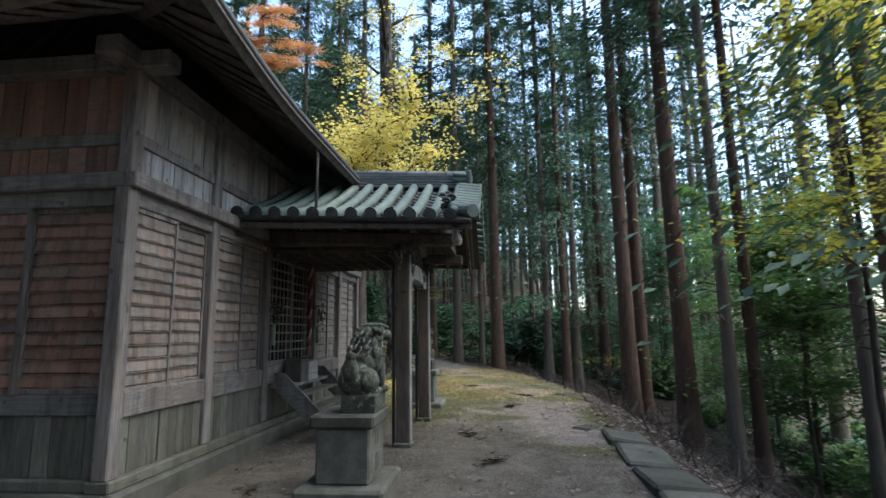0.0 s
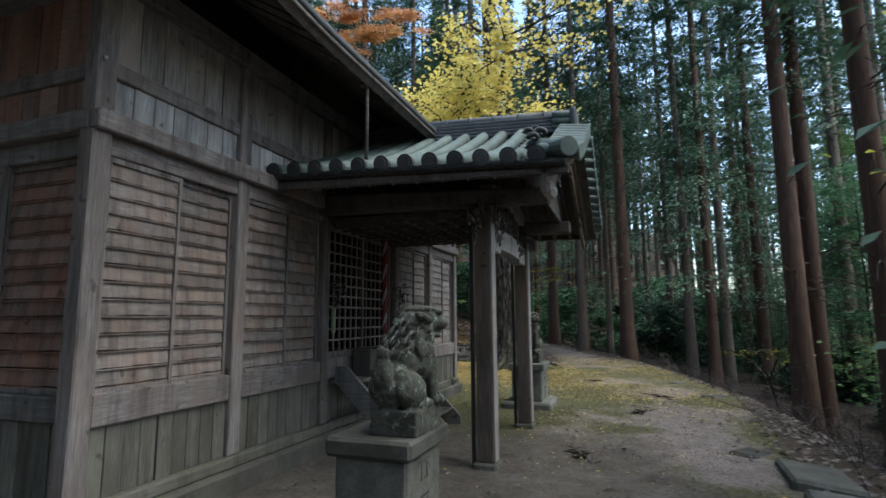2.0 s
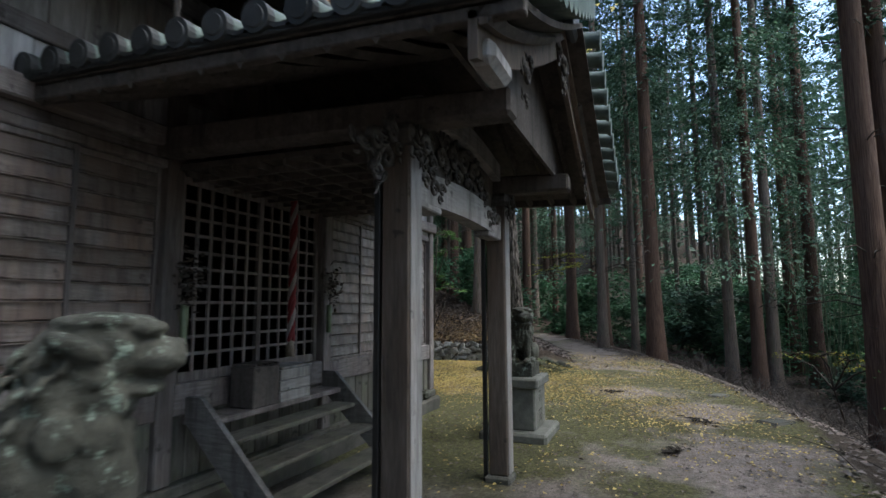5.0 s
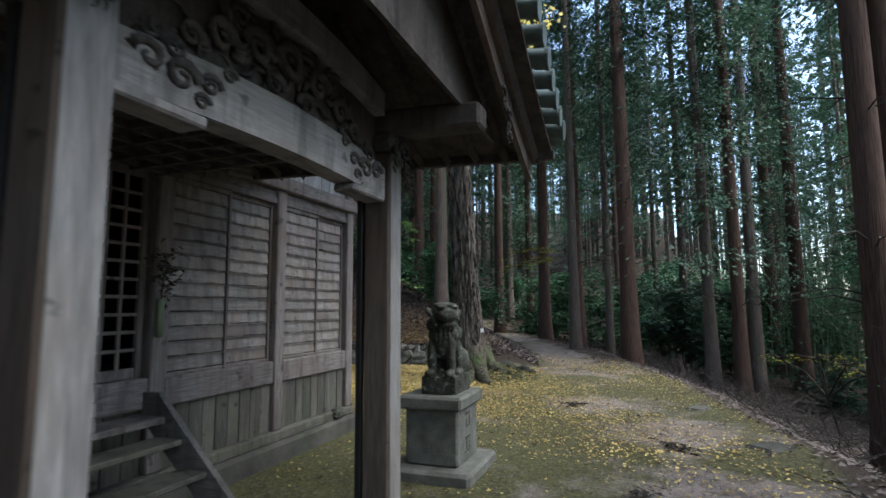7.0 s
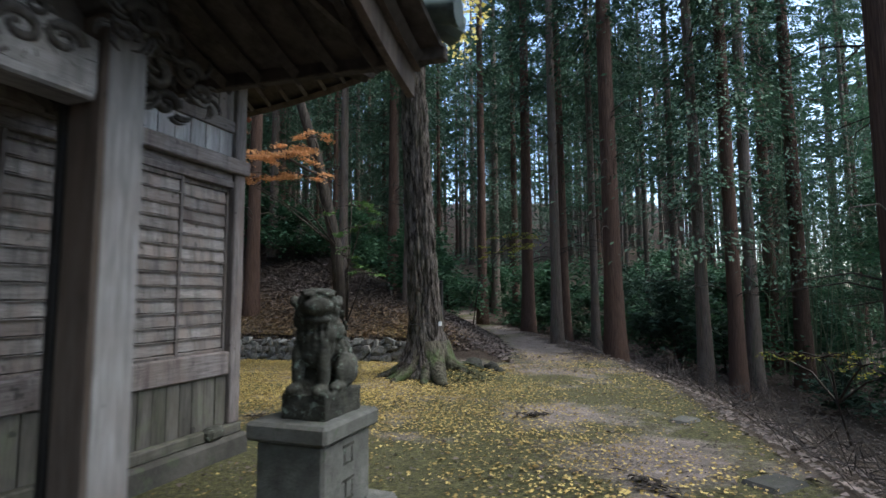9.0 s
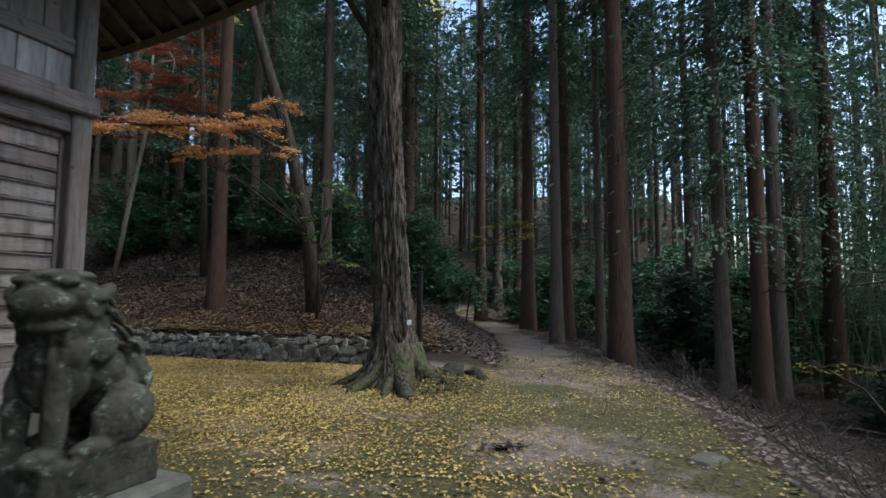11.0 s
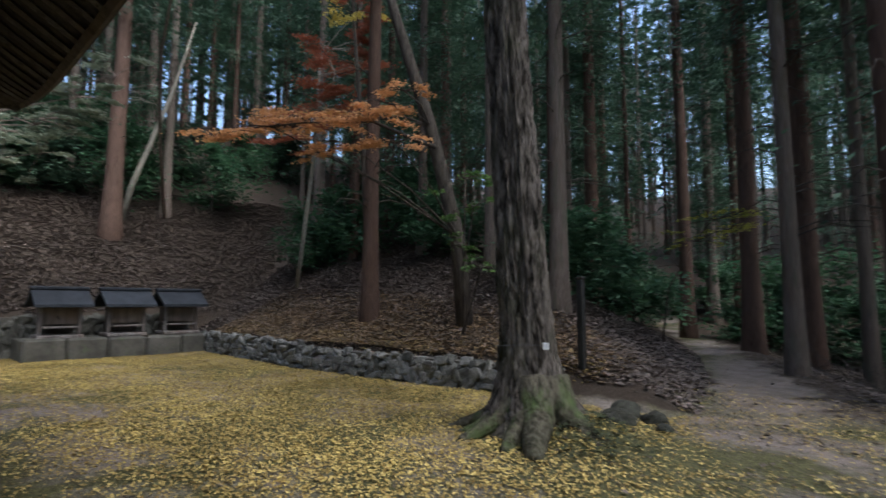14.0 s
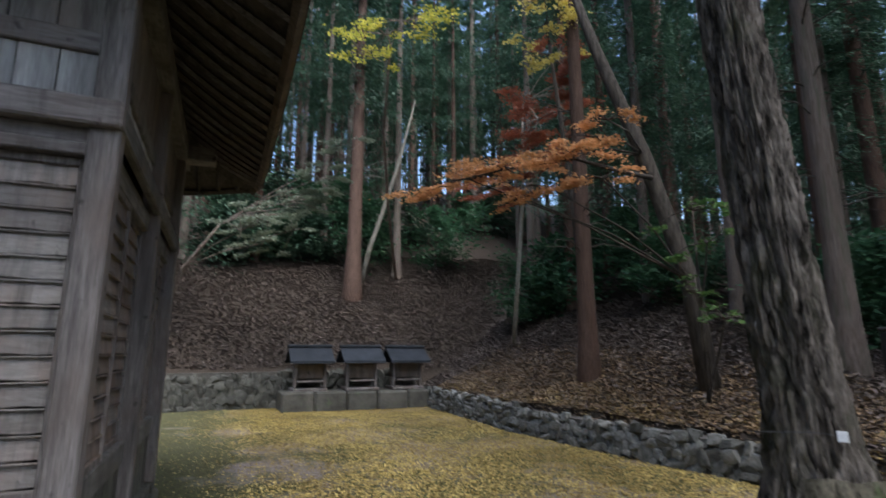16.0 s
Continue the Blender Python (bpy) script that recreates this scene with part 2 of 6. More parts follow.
def ground_material():
    """Trodden earth with moss on the yard; dark leaf mould where the litter value is high."""
    mat, n, l, b = nodes_of("earth_moss_and_mould")
    vec = coords(n, l, (1, 1, 1))
    wide, mid, fine = noise_tex(n, l, vec, 0.55, 6.0, 0.62), noise_tex(n, l, vec, 2.6, 6.0, 0.68), noise_tex(n, l, vec, 26.0, 7.0, 0.75)
    grit = noise_tex(n, l, vec, 70.0, 4.0, 0.7)
    earth = ramp(n, l, mid, [(0.3, (0.18, 0.15, 0.136)), (0.7, (0.39, 0.335, 0.305))])
    earth = mix(n, l, ramp(n, l, grit, [(0.52, (0, 0, 0)), (0.66, (0.7, 0.7, 0.7))]), earth, (0.09, 0.075, 0.066))
    grow = n.new("ShaderNodeAttribute")
    grow.attribute_name = "mossy"
    plus = n.new("ShaderNodeMath")
    l.new(wide, plus.inputs[0])
    l.new(grow.outputs["Fac"], plus.inputs[1])
    wide = plus.outputs[0]
    moss = ramp(n, l, fine, [(0.36, (0.035, 0.042, 0.015)), (0.62, (0.14, 0.14, 0.05))])
    col = mix(n, l, ramp(n, l, wide, [(0.44, (0, 0, 0)), (0.55, (0.9, 0.9, 0.9))]), earth, moss)
    pav = n.new("ShaderNodeAttribute")
    pav.attribute_name = "apron"
    grey = ramp(n, l, mid, [(0.3, (0.085, 0.073, 0.062)), (0.7, (0.185, 0.165, 0.145))])
    col = mix(n, l, pav.outputs["Fac"], col, grey)
    snd = n.new("ShaderNodeAttribute")
    snd.attribute_name = "sand"
    col = mix(n, l, snd.outputs["Fac"], col, ramp(n, l, mid, [(0.3, (0.17, 0.14, 0.12)), (0.7, (0.32, 0.27, 0.235))]))
    att = n.new("ShaderNodeAttribute")
    att.attribute_name = "litter"
    add = n.new("ShaderNodeMath")
    add.operation = "MULTIPLY_ADD"
    l.new(mid, add.inputs[0])
    add.inputs[1].default_value = 0.8
    l.new(att.outputs["Fac"], add.inputs[2])
    mask = ramp(n, l, add.outputs[0], [(0.72, (0, 0, 0)), (0.98, (1, 1, 1))])
    mould = ramp(n, l, fine, [(0.3, (0.028, 0.021, 0.016)), (0.7, (0.085, 0.064, 0.05))])
    col = mix(n, l, mask, col, mould)
    col = mix(n, l, ramp(n, l, fine, [(0.36, (0.5, 0.5, 0.5)), (0.6, (0, 0, 0))]), col, (0.05, 0.042, 0.032))
    l.new(col, b.inputs["Base Color"])
    b.inputs["Roughness"].default_value = 0.97
    b.inputs["Specular IOR Level"].default_value = 0.15
    bump(n, l, b, fine, 1.0, 0.04)
    return mat


GROUND = ground_material()


# ---- mesh building ----
class Geo:
    """Gathers points and faces for one mesh."""

    def __init__(self):
        self.v, self.f = [], []

    def add(self, verts, faces, m=None):
        k = len(self.v)
        self.v += [tuple(m @ Vector(p)) if m else tuple(p) for p in verts]
        self.f += [tuple(i + k for i in q) for q in faces]
        return self

    def box(self, x0, x1, y0, y1, z0, z1, b=0.008, m=None):
        """A box with chamfered edges."""
        lo, hi, ids, verts, faces = (x0, y0, z0), (x1, y1, z1), {}, [], []
        b = min(b, (x1 - x0) * 0.3, (y1 - y0) * 0.3, (z1 - z0) * 0.3)
        for s in [(i, j, k) for i in (0, 1) for j in (0, 1) for k in (0, 1)]:
            for ax in range(3):
                ids[(*s, ax)] = len(verts)
                verts.append([(hi[a] if s[a] else lo[a]) + (0 if a == ax else (-b if s[a] else b)) for a in range(3)])
        for ax in range(3):
            o1, o2 = [a for a in range(3) if a != ax]

            def corner(s0, s1, s2, face):
                s = [0, 0, 0]
                s[ax], s[o1], s[o2] = s0, s1, s2
                return ids[(*s, face)]
            for s0 in (0, 1):
                faces.append([corner(s0, p, q, ax) for p, q in ((0, 0), (1, 0), (1, 1), (0, 1))])
            for p in (0, 1):
                for q in (0, 1):
                    faces.append([corner(0, p, q, o1), corner(1, p, q, o1), corner(1, p, q, o2), corner(0, p, q, o2)])
        for s in [(i, j, k) for i in (0, 1) for j in (0, 1) for k in (0, 1)]:
            faces.append([ids[(*s, a)] for a in range(3)])
        return self.add(verts, faces, m)

    def tube(self, pts, radii, n=8, cap=True, m=None):
        """A tube of changing radius along a line of points."""
        pts = [Vector(p) for p in pts]
        verts, faces = [], []
        for i, p in enumerate(pts):
            d = (pts[min(i + 1, len(pts) - 1)] - pts[max(i - 1, 0)]).normalized()
            a = d.cross(Vector((0, 0, 1)) if abs(d.z) < 0.9 else Vector((1, 0, 0))).normalized()
            c = d.cross(a)
            for j in range(n):
                th = 2 * math.pi * j / n
                verts.append(p + radii[i] * (math.cos(th) * a + math.sin(th) * c))
        for i in range(len(pts) - 1):
            for j in range(n):
                faces.append((i * n + j, i * n + (j + 1) % n, (i + 1) * n + (j + 1) % n, (i + 1) * n + j))
        if cap:
            faces += [tuple(range(n))[::-1], tuple((len(pts) - 1) * n + j for j in range(n))]
        return self.add(verts, faces, m)

    def mesh(self, name, smooth=False):
        me = bpy.data.meshes.new(name)
        me.from_pydata(self.v, [], self.f)
        bm = bmesh.new()
        bm.from_mesh(me)
        if len(bm.verts) < 4000:
            bmesh.ops.remove_doubles(bm, verts=bm.verts, dist=1e-5)
        bmesh.ops.recalc_face_normals(bm, faces=bm.faces)
        bm.to_mesh(me)
        bm.free()
        if smooth:
            me.polygons.foreach_set("use_smooth", [True] * len(me.polygons))
        return me

    def done(self, name, mat, parent=None, label="", smooth=False):
        return link(name, self.mesh(name, smooth), mat, parent, label)


def link(name, me, mat, parent=None, label=""):
    if mat and not me.materials:
        me.materials.append(mat)
    ob = new(name, me)
    ob.parent = parent
    return tagged(ob, label) if label else ob


def cards(name, centres, sizes, mat, tilt=1.0, aspect=0.6, seed=1, axis=None, fold=0.25):
    """Many small folded leaves as one mesh: numpy arrays of places and lengths."""
    rng = np.random.default_rng(seed)
    k = len(centres)
    yaw = rng.uniform(0, 2 * np.pi, k)
    if axis is None:
        d = np.stack([np.cos(yaw), np.sin(yaw), rng.normal(0, 0.35, k) * tilt], 1)
    else:
        d = axis + rng.normal(0, 0.25, (k, 3))
    d /= np.linalg.norm(d, axis=1)[:, None]
    up = np.stack([rng.normal(0, 0.5, k) * tilt, rng.normal(0, 0.5, k) * tilt, np.ones(k)], 1)
    side = np.cross(d, up)
    side /= np.linalg.norm(side, axis=1)[:, None] + 1e-9
    nrm = np.cross(side, d)
    s = sizes[:, None]
    p0, p1 = centres - d * s * 0.5, centres + d * s * 0.5
    w = side * s * aspect * 0.5
    mid = centres + d * s * 0.12
    lift = nrm * s * fold * aspect
    verts = np.stack([p0, mid - w + lift, p1, mid + w + lift], 1).reshape(-1, 3)
    me = bpy.data.meshes.new(name)
    me.vertices.add(4 * k)
    me.vertices.foreach_set("co", verts.astype(np.float32).ravel())
    me.loops.add(6 * k)
    base = np.arange(k)[:, None] * 4
    me.loops.foreach_set("vertex_index", (base + np.array([[0, 1, 2, 0, 2, 3]])).astype(np.int32).ravel())
    me.polygons.add(2 * k)
    me.polygons.foreach_set("loop_start", (np.arange(2 * k) * 3).astype(np.int32))
    me.polygons.foreach_set("loop_total", np.full(2 * k, 3, np.int32))
    me.update(calc_edges=True)
    me.materials.append(mat)
    return me


def thing(name, x=0, y=0, z=0, rz=0, label="", category="", group="", kind=""):
    ob = new(name)
    ob.empty_display_size = 0.2
    ob.matrix_world = pose(x, y, z, 0, 0, rz)
    return tagged(ob, label, category, group, kind)


# ---- ground ----
def edge_x(y):
    """The yard's eastern brink."""
    return np.interp(y, [-40, 5, 9, 13, 16, 18, 20, 23, 27, 32, 60], [1.6, 1.72, 1.85, 2.1, 1.55, 1.2, 0.5, -0.5, -2.4, -5.0, -20.0])


def path_x(y):
    """The path's western side."""
    return np.interp(y, [16, 18, 20, 23, 27, 32, 60], [-2.0, -1.6, -2.0, -2.8, -4.2, -6.6, -22.0])


def wall_y(x):
    return np.interp(x, [-16.7, -10.2, -4.0], [19.1, 18.87, 19.55])


def wobble(x, y, f=1.0):
    return (np.sin(x * 1.3 * f + 0.7 * y * f) + np.sin(y * 1.7 * f - 0.9 * x * f + 1.0) + np.sin(0.6 * (x + y) * f + 2.0)) / 3


def height(x, y):
    x, y = np.asarray(x, float), np.asarray(y, float)
    north = 0.018 * np.maximum(y - 19, 0)
    z = north + 0.012 * wobble(x, y, 2.2)
    # brink to the east
    d = np.maximum(x - edge_x(y) - 0.1, 0)
    far = np.interp(y, [15, 24, 34], [1.0, 0.6, 0.38])
    drop = np.where(d < 4, 0.5 * d, 2.0 + 0.16 * (d - 4)) * far
    z = z - np.minimum(drop, 7.0) + np.minimum(d, 1) * 0.10 * wobble(x, y, 1.3)
    # hill to the north and west
    step = np.clip((y - wall_y(x) - 0.25) / 0.12, 0, 1)
    soft = np.clip((y - 19.0) / 1.6, 0, 1)
    t = np.clip((x + 4.4) / 1.0, 0, 1)
    lift = (step * (1 - t) + soft * t) * 0.52
    steep = np.interp(x, [-18, -9, -3], [0.50, 0.36, 0.22])
    hn = lift + steep * np.maximum(y - wall_y(x) - 0.25, 0)
    hn = np.minimum(hn, 0.45 * np.maximum(path_x(y) - 0.1 - x, 0))
    hn = np.where(y > wall_y(x) + 0.2, hn, 0)
    hw = np.where(x < -17.75, np.clip((-17.75 - x) / 0.15, 0, 1) * 1.15 + 0.62 * np.maximum(-17.9 - x, 0), 0)
    hill = np.maximum(hn, hw)
    hill = np.where(hill > 11, 11 + (hill - 11) * 0.6, hill)
    hill = np.where(hill > 26, 26 + (hill - 26) * 0.1, hill)
    back = 0.30 * np.maximum(y - 38, 0) * np.clip((14 - x) / 10, 0, 1)
    hill = np.maximum(hill, np.minimum(back, 18))
    z = z + hill + np.minimum(hill, 1) * 0.09 * wobble(x, y, 1.1)
    z = z + 0.24 * np.exp(-(((x + 2.6) / 0.55) ** 2 + ((y - 17.75) / 0.6) ** 2))   # root mound
    return z


def spread(lo, hi, fine_lo, fine_hi, fine, coarse):
    a = list(np.arange(fine_lo, fine_hi + 1e-6, fine))
    step, p = fine, fine_hi
    while p < hi:
        step = min(step * 1.25, coarse)
        p += step
        a.append(p)
    step, p = fine, fine_lo
    while p > lo:
        step = min(step * 1.25, coarse)
        p -= step
        a.insert(0, p)
    return np.array(a)


gx, gy = spread(-900, 900, -19, 7, 0.16, 60), spread(-900, 900, -2, 24, 0.16, 60)
XX, YY = np.meshgrid(gx, gy)
ZZ = height(XX, YY)
nx, ny = len(gx), len(gy)
gid = np.arange(nx * ny).reshape(ny, nx)
quads = np.stack([gid[:-1, :-1], gid[:-1, 1:], gid[1:, 1:], gid[1:, :-1]], -1).reshape(-1, 4)
gme = bpy.data.meshes.new("ground")
gme.from_pydata(np.stack([XX, YY, ZZ], -1).reshape(-1, 3).tolist(), [], quads.tolist())
gme.polygons.foreach_set("use_smooth", [True] * len(gme.polygons))
lit = np.clip((XX - edge_x(YY) + 0.25) / 0.6, 0, 1)
ragged = 0.28 * wobble(XX, YY, 2.6) + 0.14 * wobble(XX, YY, 6.0)
lit = np.maximum(lit, np.clip((path_x(YY) + 0.2 + ragged - XX) / 0.6, 0, 1) * (YY > wall_y(XX) + 0.1))
lit = np.maximum(lit, 0.55 * np.clip((XX - path_x(YY) - 1.0 + 2 * ragged) / 0.6, 0, 1) * np.clip((YY - 20) / 1.5, 0, 1))
lit = np.maximum(lit, (XX < -17.7) * 1.0)
lit = np.maximum(lit, (YY > 45) * 1.0)
apron = np.clip((0.55 + 0.25 * wobble(XX, YY, 1.4) - XX + 1.4 * np.clip((8.0 - YY) / 2.5, 0, 1) - 1.2 * np.clip((YY - 9.5) / 2, 0, 1)) / 0.5, 0, 1) * np.clip((9.4 - YY) / 1.0, 0, 1)
mossy = (0.03 + 0.05 * np.clip((XX + 1.5) / 1.5, 0, 1) * np.clip((YY - 14.5) / 1.5, 0, 1)) * np.clip((YY - 11) / 2, 0, 1) * np.clip((21.5 - YY) / 1.5, 0, 1) + 0.05 * np.clip((XX - 0.3) / 0.8, 0, 1) * np.clip((10 - YY) / 3, 0, 1)
mossy += 0.16 * np.clip((-0.5 - XX) / 0.8, 0, 1) * np.clip((YY - 8.6) / 0.8, 0, 1) * np.clip((13.4 - YY) / 1.0, 0, 1)
mossy -= 0.13 * np.exp(-((XX - 0.95 + 0.35 * wobble(XX, YY, 0.8)) / 0.5) ** 2) * np.clip((YY - 6) / 2, 0, 1) * np.clip((15.5 - YY) / 2, 0, 1)
mossy += 0.3 * np.exp(-(((XX + 2.45) / 0.75) ** 2 + ((YY - 17.4) / 0.7) ** 2))
sand = np.clip((YY - 19.9 + 0.5 * wobble(XX, YY, 1.2)) / 1.2, 0, 1) * np.clip((XX - path_x(YY)) / 0.4, 0, 1) * np.clip((edge_x(YY) - XX + 0.3) / 0.4, 0, 1) * np.clip((28.5 - YY) / 3, 0, 1)
for key, val in (("litter", lit), ("apron", apron), ("sand", sand), ("mossy", mossy)):
    gme.attributes.new(key, "FLOAT", "POINT").data.foreach_set("value", val.astype(np.float32).ravel())
tagged(link("ground", gme, GROUND), "trodden earth yard with moss, falling to a wooded slope", "ground", kind="structure")

# ---- shrine hall ----
FX, BX = -3.2, -7.1                      # front and back faces
PY = [4.285, 5.75, 7.25, 9.33, 10.84, 12.285]
HP = 0.075                               # half a post's width   # front posts
PXS = [-3.3, -5.2, -7.0]                 # side posts
hall = thing("shrine_hall", -5.1, 8.5, 0, 0, "weathered grey timber shrine hall under a tiled hipped roof", "shrine")
HB = hall.matrix_world.inverted()


def hall_part(geo, name, mat, label="", smooth=False, parent=None):
    geo.v = [tuple(HB @ Vector(p)) for p in geo.v]
    return geo.done(name, mat, parent or hall, label, smooth)


def shared(name, me, mat, parent, m):
    ob = link(name, me, mat, parent)
    ob.matrix_basis = m
    return ob


hall_part(Geo().box(BX - 0.1, FX + 0.10, 4.16, 12.40, -0.3, 0.2, 0.03), "plinth", CONC, "mossy concrete plinth")
hall_part(Geo().box(FX - 0.19, FX + 0.03, 4.2, 12.36, 0.2, 0.30, 0.012), "ground_sill", SKIRT_H)
hall_part(Geo().box(BX, BX + 0.2, 4.2, 12.36, 0.2, 0.30, 0.012), "ground_sill", SKIRT_H)
for y0, y1 in ((4.24, 4.44), (12.12, 12.33)):
    hall_part(Geo().box(BX + 0.2, FX - 0.19, y0, y1, 0.2, 0.30, 0.012), "ground_sill", SKIRT_H)
for y in PY:
    hall_part(Geo().box(FX - 0.15, FX, y - HP, y + HP, 0.30, 4.0, 0.012), "post", GREY_V)
    hall_part(Geo().box(BX, BX + 0.15, y - HP, y + HP, 0.30, 4.0, 0.012), "post", GREY_V)
for y in (4.285, 12.285):
    hall_part(Geo().box(PXS[1] - 0.075, PXS[1] + 0.075, y - HP, y + HP, 0.30, 4.0, 0.012), "post", GREY_V)
# beams all round, set proud of the posts
hall_part(Geo().box(FX - 0.05, FX + 0.055, 4.2, 12.37, 2.85, 3.0, 0.012), "tie_beam", GREY_Y)
hall_part(Geo().box(BX - 0.055, BX + 0.05, 4.2, 12.37, 2.85, 3.0, 0.012), "tie_beam", GREY_Y)
hall_part(Geo().box(BX + 0.05, FX - 0.05, 4.2, 4.31, 2.853, 3.003, 0.012), "tie_beam", GREY_X)
hall_part(Geo().box(BX + 0.05, FX - 0.05, 12.31, 12.37, 2.853, 3.003, 0.012), "tie_beam", GREY_X)
hall_part(Geo().box(FX - 0.22, FX + 0.02, 3.9, 12.70, 4.0, 4.18, 0.012), "wall_plate", GREY_Y)
hall_part(Geo().box(BX - 0.02, BX + 0.22, 3.9, 12.70, 4.0, 4.18, 0.012), "wall_plate", GREY_Y)
for y in (4.285, 12.285):
    hall_part(Geo().box(BX - 0.3, FX + 0.3, y - 0.1, y + 0.1, 4.003, 4.176, 0.012), "wall_plate", GREY_X)

RNG = random.Random(5)


def upright_boards(along_y, a0, a1, face, z0, z1, mat, width, thick=0.02):
    """A row of upright boards with open joints, each a piece of its own."""
    count = max(2, round((a1 - a0) / width))
    w = (a1 - a0) / count
    for i in range(count):
        s, e, off = a0 + i * w + 0.003, a0 + (i + 1) * w - 0.003, RNG.uniform(-0.006, 0.006)
        g = Geo()
        if along_y:
            g.box(face - thick + off, face + off, s, e, z0, z1, 0.004)
        else:
            g.box(s, e, face - thick + off, face + off, z0, z1, 0.004)
        hall_part(g, "board", mat)


def make_shutter_meshes():
    """A framed shutter 1 m wide and 1.7 m high, facing +x: stiles and rails, and one tilted board."""
    frame_g = Geo()
    for y0, y1 in ((0, 0.05), (0.95, 1.0)):
        frame_g.box(-0.02, 0.022, y0, y1, 0, 1.7, 0.005)
    for z0, z1 in ((0, 0.045), (1.655, 1.7)):
        frame_g.box(-0.02, 0.018, 0.05, 0.95, z0, z1, 0.005)
    boards = []
    for k in range(6):
        b, cols = Geo(), 8
        dip = [RNG.uniform(-0.006, 0.005) for _ in range(cols)]
        ring = []
        for c in range(cols):
            y = 0.05 + 0.9 * c / (cols - 1)
            lip = 0.005 + RNG.uniform(-0.003, 0.003)
            ring += [(-0.03, y, 0.012), (-0.002, y, 0.013 + dip[c]), (lip, y, 0.019 + dip[c]), (lip - 0.002, y, 0.05), (-0.007, y, 0.126), (-0.03, y, 0.126)]
        b.add(ring, [(6 * c + n, 6 * c + (n + 1) % 6, 6 * c + 6 + (n + 1) % 6, 6 * c + 6 + n) for c in range(cols - 1) for n in range(6)] + [tuple(range(6)), tuple(6 * cols - 6 + n for n in range(6))])
        b.box(-0.012, 0.016, 0.05, 0.95, -0.002, 0.007, 0.002)
        boards.append(b.mesh("board"))
    fme = frame_g.mesh("shutter")
    return fme, boards


SH_FRAME, SH_BOARDS = make_shutter_meshes()
SH_SETS = {}


def shutter(origin, rz, width, mat, wood_mat):
    """A shutter at its lower corner; boards are pieces under it."""
    key = (mat.name, wood_mat.name)
    if key not in SH_SETS:
        f2 = SH_FRAME.copy()
        f2.materials.append(wood_mat)
        b2 = [m.copy() for m in SH_BOARDS]
        for m in b2:
            m.materials.append(mat)
        SH_SETS[key] = (f2, b2)
    f2, b2 = SH_SETS[key]
    m = HB @ pose(*origin, 0, 0, rz) @ Matrix.Diagonal((1, width, 1, 1))
    ob = shared("shutter", f2, None, hall, m)
    for i in range(13):
        shared("board", RNG.choice(b2), None, ob, pose(0, 0, 0.045 + i * 0.1238) @ Matrix.Diagonal((1, 1, 0.985, 1)))


for i in range(5):
    y0, y1 = PY[i] + HP, PY[i + 1] - HP
    if i != 2:
        mid = (y0 + y1) / 2
        upright_boards(True, y0, y1, FX - 0.05, 0.30, 0.79, SKIRT, 0.145)
        hall_part(Geo().box(FX - 0.15, FX - 0.012, y0, y1, 0.79, 1.02, 0.012), "rail", GREY_Y)
        shutter((FX - 0.055, y0, 1.0), 0, mid - y0 + 0.02, SHUT_N if i > 2 else SHUT_Y, GREY_V)
        shutter((FX - 0.10, mid - 0.02, 1.0), 0, y1 - mid + 0.02, SHUT_N if i > 2 else SHUT_Y, GREY_V)
        hall_part(Geo().box(FX - 0.15, FX - 0.02, y0, y1, 2.70, 2.77, 0.008), "lintel", GREY_Y)
        hall_part(Geo().box(FX - 0.15, FX - 0.035, y0, y1, 2.77, 2.85, 0.006), "lintel", GREY_Y)
    else:
        hall_part(Geo().box(FX - 0.16, FX - 0.01, y0, y1, 2.70, 2.85, 0.01), "lintel", GREY_Y)
        hall_part(Geo().box(FX - 0.16, FX - 0.012, y0, y1, 0.80, 1.04, 0.01), "threshold", GREY_Y)
        upright_boards(True, y0, y1, FX - 0.06, 0.30, 0.80, SKIRT, 0.16)
    upright_boards(True, y0, y1, FX - 0.06, 3.0, 3.29, PALE, 0.19)
    hall_part(Geo().box(FX - 0.12, FX - 0.025, y0, y1, 3.29, 3.41, 0.008), "rail", GREY_Y)
    upright_boards(True, y0, y1, FX - 0.055, 3.41, 4.0, UPPER, 0.21)
    upright_boards(True, y0, y1, BX + 0.05, 0.30, 2.85, SKIRT, 0.3)
    upright_boards(True, y0, y1, BX + 0.05, 3.0, 4.0, GREY_V, 0.3)
